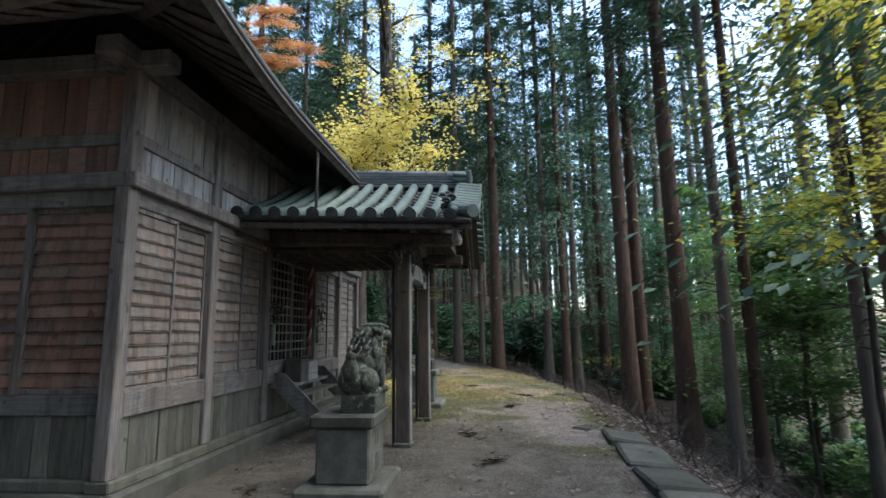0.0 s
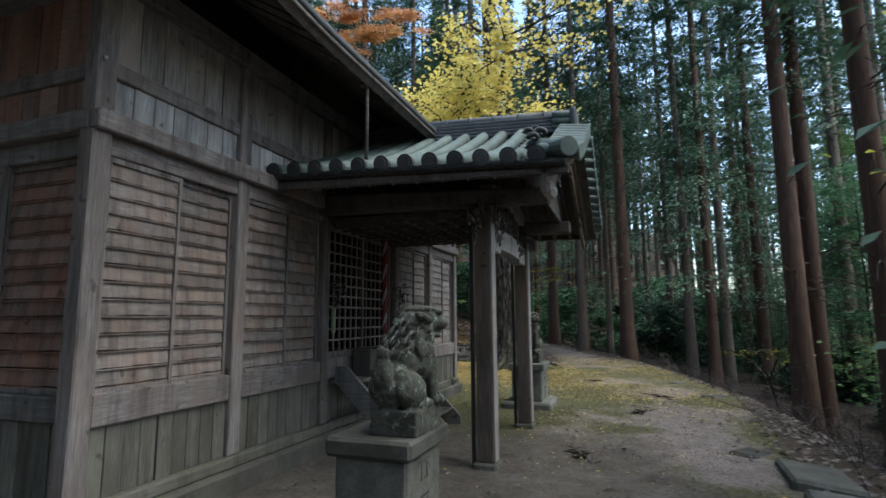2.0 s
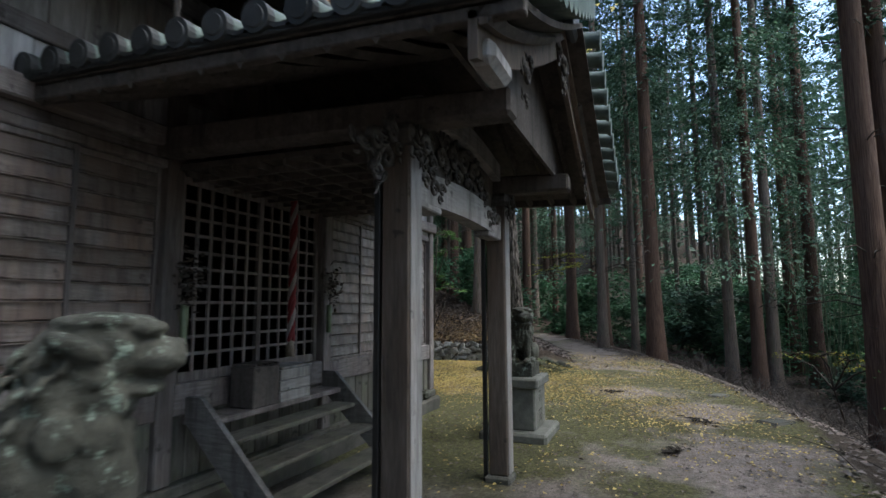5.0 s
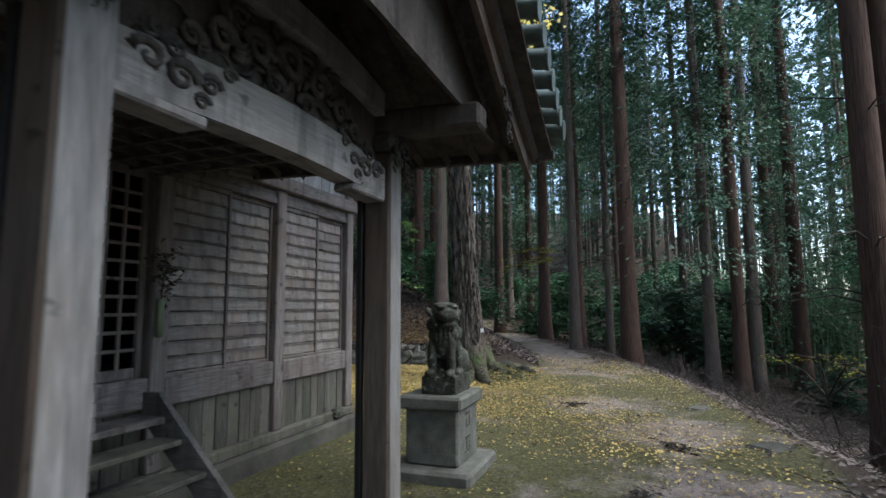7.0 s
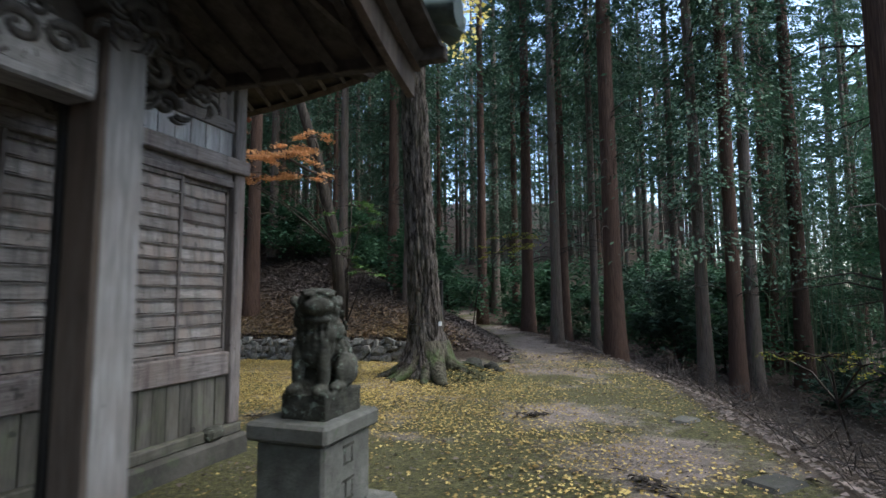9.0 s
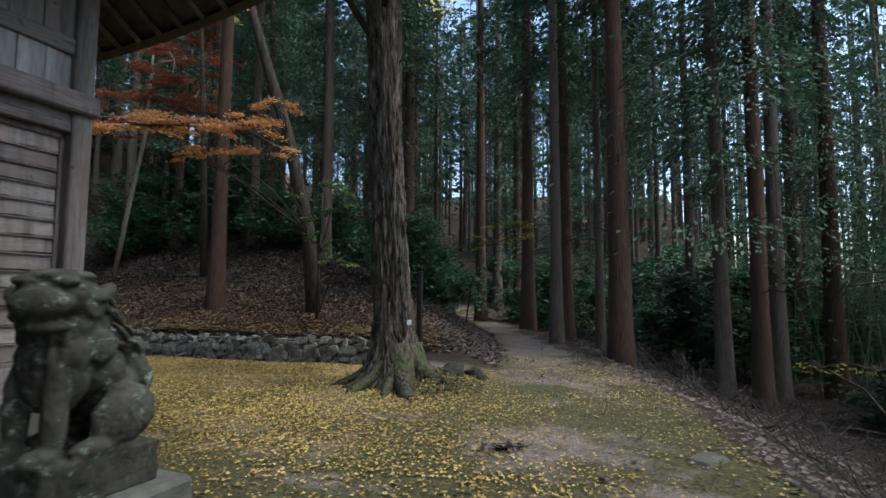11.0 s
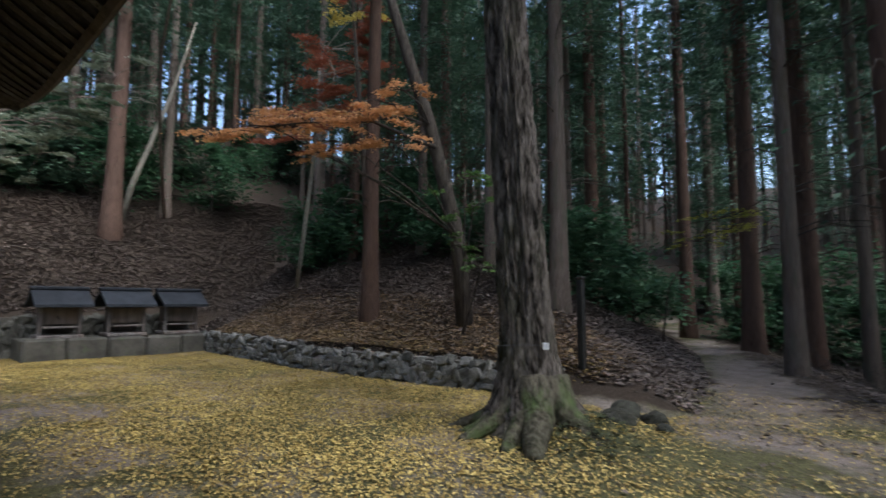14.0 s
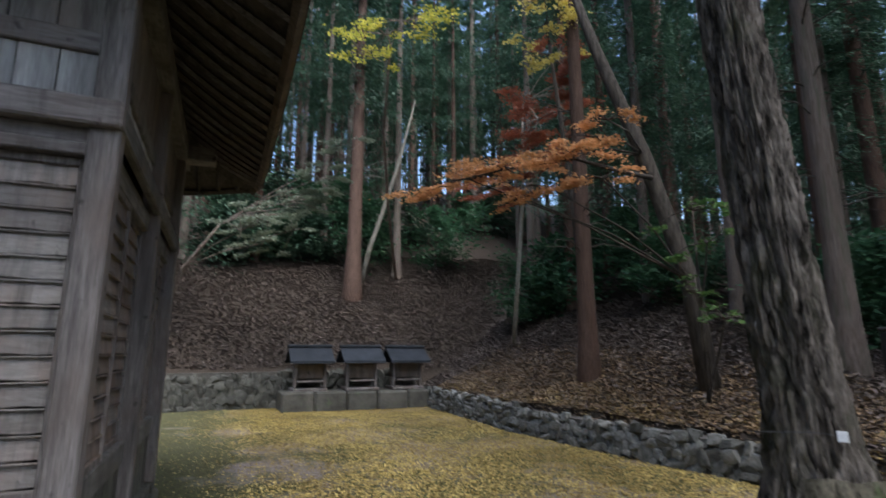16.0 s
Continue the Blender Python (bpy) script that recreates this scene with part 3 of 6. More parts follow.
for face, sgn in ((4.235, -1), (12.335, 1)):
    for x0, x1 in ((BX + 0.15, PXS[1] - 0.075), (PXS[1] + 0.075, FX - 0.15)):
        inner = face - sgn * 0.05
        a, b = sorted((inner, inner - sgn * 0.10))
        hall_part(Geo().box(x0, x1, a, b, 0.82, 1.0, 0.012), "rail", GREY_X)
        hall_part(Geo().box(x0, x1, a, b, 2.70, 2.853, 0.008), "lintel", GREY_X)
        hall_part(Geo().box(x0, x1, a, b, 3.29, 3.41, 0.008), "rail", GREY_X)
        fy = inner - sgn * 0.035 + 0.01
        upright_boards(False, x0, x1, fy, 0.30, 0.82, SKIRT, 0.16)
        upright_boards(False, x0, x1, fy, 3.003, 3.29, SHUT_X if sgn < 0 else PALE, 0.2)
        upright_boards(False, x0, x1, fy, 3.41, 4.0, SHUT_X if sgn < 0 else GREY_V, 0.22)
        mid = (x0 + x1) / 2
        mat = SHUT_X if sgn < 0 else SHUT_Y
        rz = -90 if sgn < 0 else 90
        if sgn < 0:
            shutter((x0, inner + 0.02, 1.0), rz, mid - x0 + 0.02, mat, GREY_V)
            shutter((mid - 0.02, inner + 0.065, 1.0), rz, x1 - mid + 0.02, mat, GREY_V)
        else:
            shutter((x1, inner - 0.02, 1.0), rz, x1 - mid + 0.02, mat, GREY_V)
            shutter((mid + 0.02, inner - 0.065, 1.0), rz, mid - x0 + 0.02, mat, GREY_V)
# backing, floor and ceiling inside, near-black to stand for the unlit room
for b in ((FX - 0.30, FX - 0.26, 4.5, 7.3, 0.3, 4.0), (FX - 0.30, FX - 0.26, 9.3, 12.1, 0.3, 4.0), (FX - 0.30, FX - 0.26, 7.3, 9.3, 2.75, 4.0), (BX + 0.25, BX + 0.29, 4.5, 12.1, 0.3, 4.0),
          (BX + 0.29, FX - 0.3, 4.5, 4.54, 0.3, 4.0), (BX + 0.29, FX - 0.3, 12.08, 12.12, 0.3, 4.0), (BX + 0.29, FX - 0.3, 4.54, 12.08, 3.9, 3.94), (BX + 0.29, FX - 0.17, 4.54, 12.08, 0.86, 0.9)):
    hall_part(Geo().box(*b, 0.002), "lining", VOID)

# lattice doors
for k, (y0, y1) in enumerate(((7.33, 8.30), (8.28, 9.25))):
    dx = FX - 0.07 - 0.045 * k
    fr = Geo()
    fr.box(dx - 0.02, dx + 0.02, y0, y0 + 0.055, 1.04, 2.70, 0.005).box(dx - 0.02, dx + 0.02, y1 - 0.055, y1, 1.04, 2.70, 0.005)
    fr.box(dx - 0.02, dx + 0.017, y0 + 0.055, y1 - 0.055, 1.04, 1.12, 0.005).box(dx - 0.02, dx + 0.017, y0 + 0.055, y1 - 0.055, 2.63, 2.70, 0.005)
    door = hall_part(fr, "lattice_door", GREY_V, "weathered wooden lattice door")
    for i in range(5):
        yy = y0 + 0.055 + (y1 - y0 - 0.11) * (i + 1) / 6
        hall_part(Geo().box(dx - 0.012, dx + 0.012, yy - 0.014, yy + 0.014, 1.12, 2.63, 0.003), "bar", GREY_V, parent=door)
    for i in range(10):
        zz = 1.12 + 1.51 * (i + 1) / 11
        hall_part(Geo().box(dx - 0.006, dx + 0.008, y0 + 0.055, y1 - 0.055, zz - 0.013, zz + 0.013, 0.003), "bar", GREY_Y, parent=door)

# hipped roof with lifted corners
EX0, EX1, EY0, EY1 = -8.6, -2.1, 3.12, 13.32


def roof_z(x, y):
    d = np.minimum(np.minimum(x - EX0, EX1 - x), np.minimum(y - EY0, EY1 - y))
    cx, cy = np.minimum(x - EX0, EX1 - x), np.minimum(y - EY0, EY1 - y)
    corner = np.clip(1 - cx / 2.6, 0, 1) ** 2 * np.clip(1 - cy / 2.6, 0, 1) ** 2
    return 3.98 + 0.52 * d + 0.115 * d * d + 0.30 * corner


rx, ry = np.linspace(EX0, EX1, 45), np.linspace(EY0, EY1, 73)
RX, RY = np.meshgrid(rx, ry)
RZ = roof_z(RX, RY)


def sheet(dz):
    return np.stack([RX, RY, RZ + dz], -1).reshape(-1, 3).tolist()


def sheet_faces():
    r = np.arange(RX.size).reshape(RX.shape)
    return np.stack([r[:-1, :-1], r[:-1, 1:], r[1:, 1:], r[1:, :-1]], -1).reshape(-1, 4).tolist(), r


fc, rid = sheet_faces()
rim = list(rid[0, :]) + list(rid[1:, -1]) + list(rid[-1, -2::-1]) + list(rid[-2:0:-1, 0])
deck = Geo()
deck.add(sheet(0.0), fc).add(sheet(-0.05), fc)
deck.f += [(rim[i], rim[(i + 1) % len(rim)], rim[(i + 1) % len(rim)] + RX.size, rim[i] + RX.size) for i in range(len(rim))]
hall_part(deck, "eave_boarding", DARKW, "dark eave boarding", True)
cover = Geo()
cover.add(sheet(0.09), fc).add(sheet(0.004), fc)
cover.f += [(rim[i], rim[(i + 1) % len(rim)], rim[(i + 1) % len(rim)] + RX.size, rim[i] + RX.size) for i in range(len(rim))]
roof_ob = hall_part(cover, "roof", TILE_DK, "dark grey tiled roof", True)


def roof_line(p, q, up, count=12):
    pts = [np.array(p) + (np.array(q) - np.array(p)) * i / (count - 1) for i in range(count)]
    return [(a[0], a[1], float(roof_z(a[0], a[1])) + up) for a in pts]


ys = np.arange(EY0 + 0.14, EY1, 0.27)
for y in ys:
    run = min(3.05, y - EY0, EY1 - y)
    for s, e in ((EX1, -1), (EX0, 1)):
        if run > 0.2:
            hall_part(Geo().tube(roof_line((s + e * 0.12, y), (s + e * run, y), 0.075), [0.05] * 12, 8), "tile_roll", TILE_DK, "", False, roof_ob)
            hall_part(Geo().tube(roof_line((s + e * 0.10, y), (s + e * (run + 0.2 if run > 1.2 else run), y), -0.085, 4), [0.032] * 4, 4), "rafter", DARKW)
for x in np.arange(EX0 + 0.14, EX1, 0.27):
    run = min(x - EX0, EX1 - x)
    for s, e in ((EY0, 1), (EY1, -1)):
        if run > 0.2:
            hall_part(Geo().tube(roof_line((x, s + e * 0.12), (x, s + e * run), 0.075), [0.05] * 12, 8), "tile_roll", TILE_DK, "", False, roof_ob)
            hall_part(Geo().tube(roof_line((x, s + e * 0.10), (x, s + e * min(run, 1.4)), -0.085, 4), [0.032] * 4, 4), "rafter", GREY_Y)
for cx, cy, ex, ey in ((EX1, EY0, -1, 1), (EX0, EY0, 1, 1), (EX1, EY1, -1, -1), (EX0, EY1, 1, -1)):
    hall_part(Geo().tube(roof_line((cx, cy), (cx + ex * 3.0, cy + ey * 3.0), 0.18), [0.11] * 12, 8), "hip_ridge", TILE_DK, "", True)
    hall_part(Geo().tube(roof_line((cx + ex * 0.1, cy + ey * 0.1), (cx + ex * 1.4, cy + ey * 1.4), -0.13, 6), [0.075] * 6, 4), "hip_rafter", DARKW)
rz0 = float(roof_z(-5.35, 8.3))
hall_part(Geo().box(-5.53, -5.17, 6.3, 10.2, rz0 - 0.05, rz0 + 0.32, 0.03), "ridge", TILE_DK)
for s, e in ((EX1, -1), (EX0, 1)):
    hall_part(Geo().tube(roof_line((s + e * 0.06, EY0 + 0.05), (s + e * 0.06, EY1 - 0.05), -0.075, 40), [0.05] * 40, 4), "eave_board", DARKW)
for s, e in ((EY0, 1), (EY1, -1)):
    hall_part(Geo().tube(roof_line((EX0 + 0.05, s + e * 0.06), (EX1 - 0.05, s + e * 0.06), -0.075, 30), [0.05] * 30, 4), "eave_board", PORCHW)

# rain pipe from the eave onto the porch roof
pipe = thing("downpipe", -2.2, 6.33, 3.05, 0, "thin brown downpipe with a rain head below the eave", "downpipe")
Geo().tube([(0, 0, -0.02), (0, 0, 0.82), (-0.03, 0, 0.9)], [0.02, 0.02, 0.02], 10).done("pipe", DARKW, pipe, "", True)
Geo().box(-0.085, 0.005, -0.04, 0.04, 0.86, 0.95, 0.015).done("rain_head", DARKW, pipe)
lamp = thing("wall_switch_knob", FX + 0.02, 4.23, 3.36, 0, "small pale porcelain knob on the corner post", "insulator")
Geo().tube([(0, 0, 0), (0.03, -0.02, 0), (0.05, -0.03, -0.005)], [0.012, 0.02, 0.012], 8).done("knob", PALE, lamp, "", True)

# ---- porch ----
RY0, EAVE, RISE, HALF = 8.2, 2.84, 0.96, 2.08
porch = thing("shrine_porch", -1.68, 8.25, 0, 0, "timber shrine porch with carved beams and a green-grey tiled gable", "porch")
PB = pose(-1.6, 8.2, 0).inverted()


def porch_part(geo, name, mat, label="", smooth=False, parent=None):
    geo.v = [tuple(PB @ Vector((x, y, z + 0.048 * (-0.2 - x) * min(max((z - 2.60) / 0.2, 0), 1)))) for x, y, z in geo.v]
    return geo.done(name, mat, parent or porch, label, smooth)


def prof(u):
    """Height of the porch roof boards at u metres from the ridge line."""
    t = min(max(1 - u / HALF, 0), 1)
    return EAVE + RISE * t ** 1.22


AX, AYS = -1.125, (7.12, 9.23)
for y in AYS:
    porch_part(Geo().box(AX - 0.085, AX + 0.10, y - 0.09, y + 0.09, 0.06, 2.62, 0.012), "post", PORCHW)
    # east face in a paler tone: light from the open slope put into the colour
    porch_part(Geo().box(AX + 0.101, AX + 0.107, y - 0.077, y + 0.077, 0.07, 2.6, 0.002), "post_face", POSTF, "weathered face, coloured paler on the lit east side")
    porch_part(Geo().box(AX - 0.125, AX + 0.125, y - 0.125, y + 0.125, -0.1, 0.06, 0.02), "foot_stone", STONE)
    porch_part(Geo().box(AX - 0.14, AX - 0.10, y - 0.09, y - 0.05, -0.02, 2.5, 0.004), "steel_bar", BLACKP, "black steel bar")
    porch_part(Geo().box(AX - 0.15, AX + 0.15, y - 0.15, y + 0.15, 2.60, 2.70, 0.03), "bearing_block", CARVED)
    porch_part(Geo().box(-3.2, -0.40, y - 0.09, y + 0.09, 2.702, 2.86, 0.02), "purlin", DARKW)
front = Geo()
for i in range(12):                                  # gently cambered beam
    y0, y1 = 7.215 + i * 0.16, 7.215 + (i + 1) * 0.16
    c0, c1 = [0.035 * math.sin(math.pi * (y - 7.215) / 1.92) for y in (y0, y1)]
    front.add([(AX - 0.07, y0, 2.29 + c0), (AX + 0.07, y0, 2.29 + c0), (AX + 0.07, y0, 2.49 + 2 * c0), (AX - 0.07, y0, 2.49 + 2 * c0),
               (AX - 0.07, y1, 2.29 + c1), (AX + 0.07, y1, 2.29 + c1), (AX + 0.07, y1, 2.49 + 2 * c1), (AX - 0.07, y1, 2.49 + 2 * c1)],
              [(0, 1, 5, 4), (1, 2, 6, 5), (2, 3, 7, 6), (3, 0, 4, 7)] + ([(0, 1, 2, 3)] if i == 0 else []) + ([(4, 5, 6, 7)] if i == 11 else []))
porch_part(front, "rainbow_beam", PALE_Y, "pale weathered carved beam")


def scroll(y, z, x, size, turns, flip, r0):
    """A carved tapering scroll in the plane of the beam."""
    pts, rad = [], []
    for i in range(16):
        t = i / 15
        a, r = turns * 2 * math.pi * t, size * (1 - 0.85 * t)
        pts.append((x, y + flip * r * math.cos(a), z + r * 0.8 * math.sin(a)))
        rad.append(r0 * (1.15 - 0.7 * t))
    return pts, rad


def carved(name, centres, seed, label=""):
    """Openwork carving: curling fronds, flat in x, with a scroll at the heart of each."""
    r, main = random.Random(seed), None
    for y, z, x, size in centres:
        g = Geo()
        flip = r.choice((-1, 1))
        pts, rad = scroll(y, z, x, size * 0.7, r.uniform(1.1, 1.6), flip, size * 0.2)
        g.tube(pts, rad, 6)
        for k in range(7):
            a, ln = r.uniform(0, 6.28), size * r.uniform(0.8, 1.5)
            p = Vector((x - 0.01, y + size * 0.5 * math.cos(a), z + size * 0.4 * math.sin(a)))
            line, wide = [], []
            for n in range(6):
                t = n / 5
                d = a + flip * 1.6 * t
                p = p + Vector((0.006 * math.sin(3 * t), math.cos(d), 0.75 * math.sin(d))) * ln * 0.2
                line.append(tuple(p))
                wide.append(size * (0.09 + 0.07 * math.sin(math.pi * t)) * (1 - 0.7 * t))
            g.tube(line, wide, 5)
        ob = porch_part(g, name if main is None else "scroll", CARVED, label if main is None else "", True, main)
        tagged(ob, label if main is None else "", kind="stuff")
        main = main or ob
    return main


for y, f in ((7.22, 1), (9.13, -1)):                  # relief on the beam's face
    carved("scroll_carving", [(y + f * 0.12, 2.44, AX + 0.07, 0.10), (y + f * 0.26, 2.42, AX + 0.07, 0.11), (y + f * 0.22, 2.51, AX + 0.07, 0.08), (y + f * 0.40, 2.44, AX + 0.07, 0.08), (y + f * 0.36, 2.36, AX + 0.07, 0.06), (y + f * 0.5, 2.52, AX + 0.07, 0.06)], 1 + f)
carved("frog_leg_strut", [(8.17 + dy, 2.70 + dz, AX + 0.03, s) for dy, dz, s in ((0, 0.05, 0.15), (-0.24, 0.03, 0.13), (0.24, 0.03, 0.13), (-0.46, -0.02, 0.11), (0.46, -0.02, 0.11), (-0.62, -0.08, 0.08), (0.62, -0.08, 0.08), (-0.12, -0.08, 0.10), (0.14, -0.09, 0.10), (-0.36, 0.10, 0.08), (0.36, 0.10, 0.08))], 3, "deeply carved openwork strut")
porch_part(Geo().box(AX - 0.05, AX + 0.0, 7.22, 9.13, 2.5, 2.86, 0.01), "backing_board", DARKW)
for y, f in ((7.215, 1), (9.135, -1)):               # stepped corbels under the beam's ends
    porch_part(Geo().box(AX - 0.072, AX + 0.072, *sorted((y, y + f * 0.40)), 2.262, 2.31, 0.01), "corbel", PALE_Y)
g = Geo()
for i in range(12):                                   # arched upper beam
    ya, yb = 7.25 + i * 0.155, 7.25 + (i + 1) * 0.155
    ca, cb = [0.10 * math.sin(math.pi * (y - 7.25) / 1.86) for y in (ya, yb)]
    g.add([(AX - 0.07, ya, 2.80 + ca), (AX + 0.08, ya, 2.80 + ca), (AX + 0.08, ya, 2.96 + ca), (AX - 0.07, ya, 2.96 + ca), (AX - 0.07, yb, 2.80 + cb), (AX + 0.08, yb, 2.80 + cb), (AX + 0.08, yb, 2.96 + cb), (AX - 0.07, yb, 2.96 + cb)],
          [(0, 1, 5, 4), (1, 2, 6, 5), (2, 3, 7, 6), (3, 0, 4, 7)] + ([(0, 1, 2, 3)] if i == 0 else []) + ([(4, 5, 6, 7)] if i == 11 else []))
porch_part(g, "upper_beam", PALE_Y)
for y, f in ((7.12, -1), (9.23, 1)):
    carved("beam_nosing", [(y + f * 0.20, 2.50, AX, 0.13), (y + f * 0.36, 2.56, AX + 0.02, 0.11), (y + f * 0.28, 2.40, AX - 0.02, 0.10), (y + f * 0.47, 2.50, AX, 0.08), (y + f * 0.2, 2.64, AX + 0.04, 0.10), (y + f * 0.12, 2.56, AX + 0.05, 0.08)], 5 + f, "carved beast-head nosing")
    carved("bracket_carving", [(y, 2.60, AX + 0.17, 0.10), (y + 0.05, 2.68, AX + 0.14, 0.09), (y - 0.06, 2.53, AX + 0.15, 0.07)], 9 + f)
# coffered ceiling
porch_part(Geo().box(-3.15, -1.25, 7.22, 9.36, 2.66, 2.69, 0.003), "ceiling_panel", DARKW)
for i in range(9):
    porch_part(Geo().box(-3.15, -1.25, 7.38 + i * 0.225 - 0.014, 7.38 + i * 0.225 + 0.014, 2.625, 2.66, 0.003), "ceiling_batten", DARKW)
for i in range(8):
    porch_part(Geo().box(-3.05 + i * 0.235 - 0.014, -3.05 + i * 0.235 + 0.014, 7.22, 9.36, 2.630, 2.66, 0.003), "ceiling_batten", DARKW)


PX0, PX1 = -3.16, -0.12
us = [HALF * i / 10 for i in range(11)]
for sgn in (-1, 1):
    d = Geo()
    for i in range(10):
        for j, (ua, ub) in enumerate(((us[i], us[i + 1]),)):
            za, zb, ya, yb = prof(ua), prof(ub), RY0 + sgn * ua, RY0 + sgn * ub
            d.add([(PX0, ya, za - 0.04), (PX1, ya, za - 0.04), (PX1, yb, zb - 0.04), (PX0, yb, zb - 0.04), (PX0, ya, za), (PX1, ya, za), (PX1, yb, zb), (PX0, yb, zb)],
                  [(0, 1, 2, 3), (4, 5, 6, 7), (1, 2, 6, 5), (0, 3, 7, 4)] + ([(2, 3, 7, 6)] if i == 9 else []))
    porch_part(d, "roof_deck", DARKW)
    porch_part(Geo().box(PX0, PX1 + 0.02, *sorted((RY0 + sgn * (HALF - 0.06), RY0 + sgn * (HALF + 0.0))), EAVE - 0.09, EAVE - 0.02, 0.006), "fascia", DARKW)
    roof = porch_part(Geo().box(PX0, PX1, *sorted((RY0 + sgn * (HALF - 0.02), RY0 + sgn * (HALF + 0.04))), EAVE - 0.012, EAVE + 0.02, 0.006), "tile_batten", TILE_DK)
    for i in range(12):                               # rafters below
        x = -3.0 + i * 0.25
        porch_part(Geo().tube([(x, RY0 + sgn * u, prof(u) - 0.075) for u in us[3:]], [0.036] * 8, 4), "rafter", DARKW)
    for i in range(12):                               # rolls with end discs
        x = -3.08 + i * 0.247
        top = [(x, RY0 + sgn * u, prof(u) + 0.075) for u in np.linspace(0.12, HALF + 0.05, 15)]
        g, rad = Geo(), []
        for k in range(15):
            rad.append(0.068 + (0.004 if k % 2 else 0))
        g.tube(top, rad, 14, False)
        e = top[-1]
        porch_part(g, "tile_roll", TILE, "", True, roof)
        g = Geo().tube([(e[0], e[1] - sgn * 0.03, e[2]), (e[0], e[1] + sgn * 0.018, e[2] - 0.004)], [0.080, 0.080], 18)
        g.tube([(e[0], e[1] + sgn * 0.012, e[2] - 0.004), (e[0], e[1] + sgn * 0.024, e[2] - 0.005)], [0.058, 0.052], 16)
        porch_part(g, "end_disc", TILE_DK, "", False, roof)
        pan = Geo()                                   # hollow tiles lapping down the slope
        if i < 11:
            for k in range(12):
                ua, ub = 0.15 + k * (HALF - 0.12) / 12, 0.15 + (k + 1) * (HALF - 0.12) / 12 + 0.02
                for a, b2 in ((0.05, 0.09), (0.09, 0.13), (0.13, 0.165), (0.165, 0.205)):
                    sa, sb = [0.028 * ((q - 0.127) / 0.077) ** 2 for q in (a, b2)]
                    ya, yb, za, zb = RY0 + sgn * ua, RY0 + sgn * ub, prof(ua) + 0.006, prof(ub) + 0.03
                    pan.add([(x + a, ya, za + sa), (x + b2, ya, za + sb), (x + b2, yb, zb + sb), (x + a, yb, zb + sa), (x + a, yb, zb + sa - 0.024), (x + b2, yb, zb + sb - 0.024)],
                            [(0, 1, 2, 3), (3, 2, 5, 4)])
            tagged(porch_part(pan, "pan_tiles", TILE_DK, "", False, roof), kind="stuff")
    for k in range(11):                               # short cross rolls along the verge
        u = 0.24 + k * 0.173
        z, y = prof(u) + 0.115, RY0 + sgn * u
        g = Geo().tube([(-0.36, y, z + 0.02), (-0.02, y, z - 0.02)], [0.062, 0.066], 10, False)
        porch_part(g, "verge_tile", TILE, "", True, roof)
        porch_part(Geo().tube([(-0.03, y, z - 0.02), (-0.005, y, z - 0.022)], [0.078, 0.078], 14), "end_disc", TILE, "", False, roof)
    # corner roll and its ornament
    g = Geo().tube([(-0.42, RY0 + sgn * 1.75, prof(1.75) + 0.17), (-0.22, RY0 + sgn * 1.97, prof(1.97) + 0.14), (-0.08, RY0 + sgn * (HALF + 0.08), EAVE + 0.12)], [0.07, 0.075, 0.085], 12)
    porch_part(g, "corner_roll", TILE, "", False, roof)
    g = Geo()
    for a, b2, c, r in ((-0.42, 1.84, 0.22, 0.07), (-0.42, 1.86, 0.31, 0.055), (-0.36, 1.80, 0.37, 0.06), (-0.47, 1.82, 0.38, 0.05), (-0.41, 1.78, 0.42, 0.04)):
        pts, rad = scroll(0, 0, 0, r, 1.1, sgn, r * 0.5)
        g.tube([(a + p[1], RY0 + sgn * b2 + p[0], EAVE + c + p[2]) for p in pts], rad, 6)
    porch_part(g, "corner_ornament", TILE_DK, "weathered clay scroll ornament", True, roof)
    # barge board with its carved drop
    g = Geo()
    for i in range(10):
        ua, ub = us[i], us[i + 1]
        for xx0, xx1, off, hh in ((-0.33, -0.29, -0.05, 0.20), (-0.285, -0.25, -0.045, 0.07)):
            ya, yb, za, zb = RY0 + sgn * ua, RY0 + sgn * ub, prof(ua) + off, prof(ub) + off
            g.add([(xx0, ya, za), (xx1, ya, za), (xx1, yb, zb), (xx0, yb, zb), (xx0, ya, za - hh), (xx1, ya, za - hh), (xx1, yb, zb - hh), (xx0, yb, zb - hh)],
                  [(0, 1, 2, 3), (4, 5, 6, 7), (1, 2, 6, 5), (0, 3, 7, 4)] + ([(2, 3, 7, 6)] if i == 9 else []))
    porch_part(g, "barge_board", PORCHW)
    carved("hanging_carving", [(RY0 + sgn * 1.25, prof(1.25) - 0.30, -0.28, 0.075), (RY0 + sgn * 1.28, prof(1.28) - 0.42, -0.28, 0.05), (RY0 + sgn * 1.15, prof(1.15) - 0.22, -0.28, 0.06)], 20 + sgn)
    if sgn > 0:
        continue
    g = Geo().box(-0.36, -0.24, *sorted((RY0 + sgn * 1.72, RY0 + sgn * 2.02)), EAVE - 0.24, EAVE - 0.13, 0.03)
    porch_part(g, "purlin_end", PALE, "pale weathered beam end")
carved("gable_pendant", [(RY0, prof(0) - 0.34, -0.27, 0.13), (RY0 - 0.15, prof(0) - 0.30, -0.27, 0.09), (RY0 + 0.15, prof(0) - 0.30, -0.27, 0.09), (RY0, prof(0) - 0.50, -0.27, 0.08)], 31, "carved gable pendant")
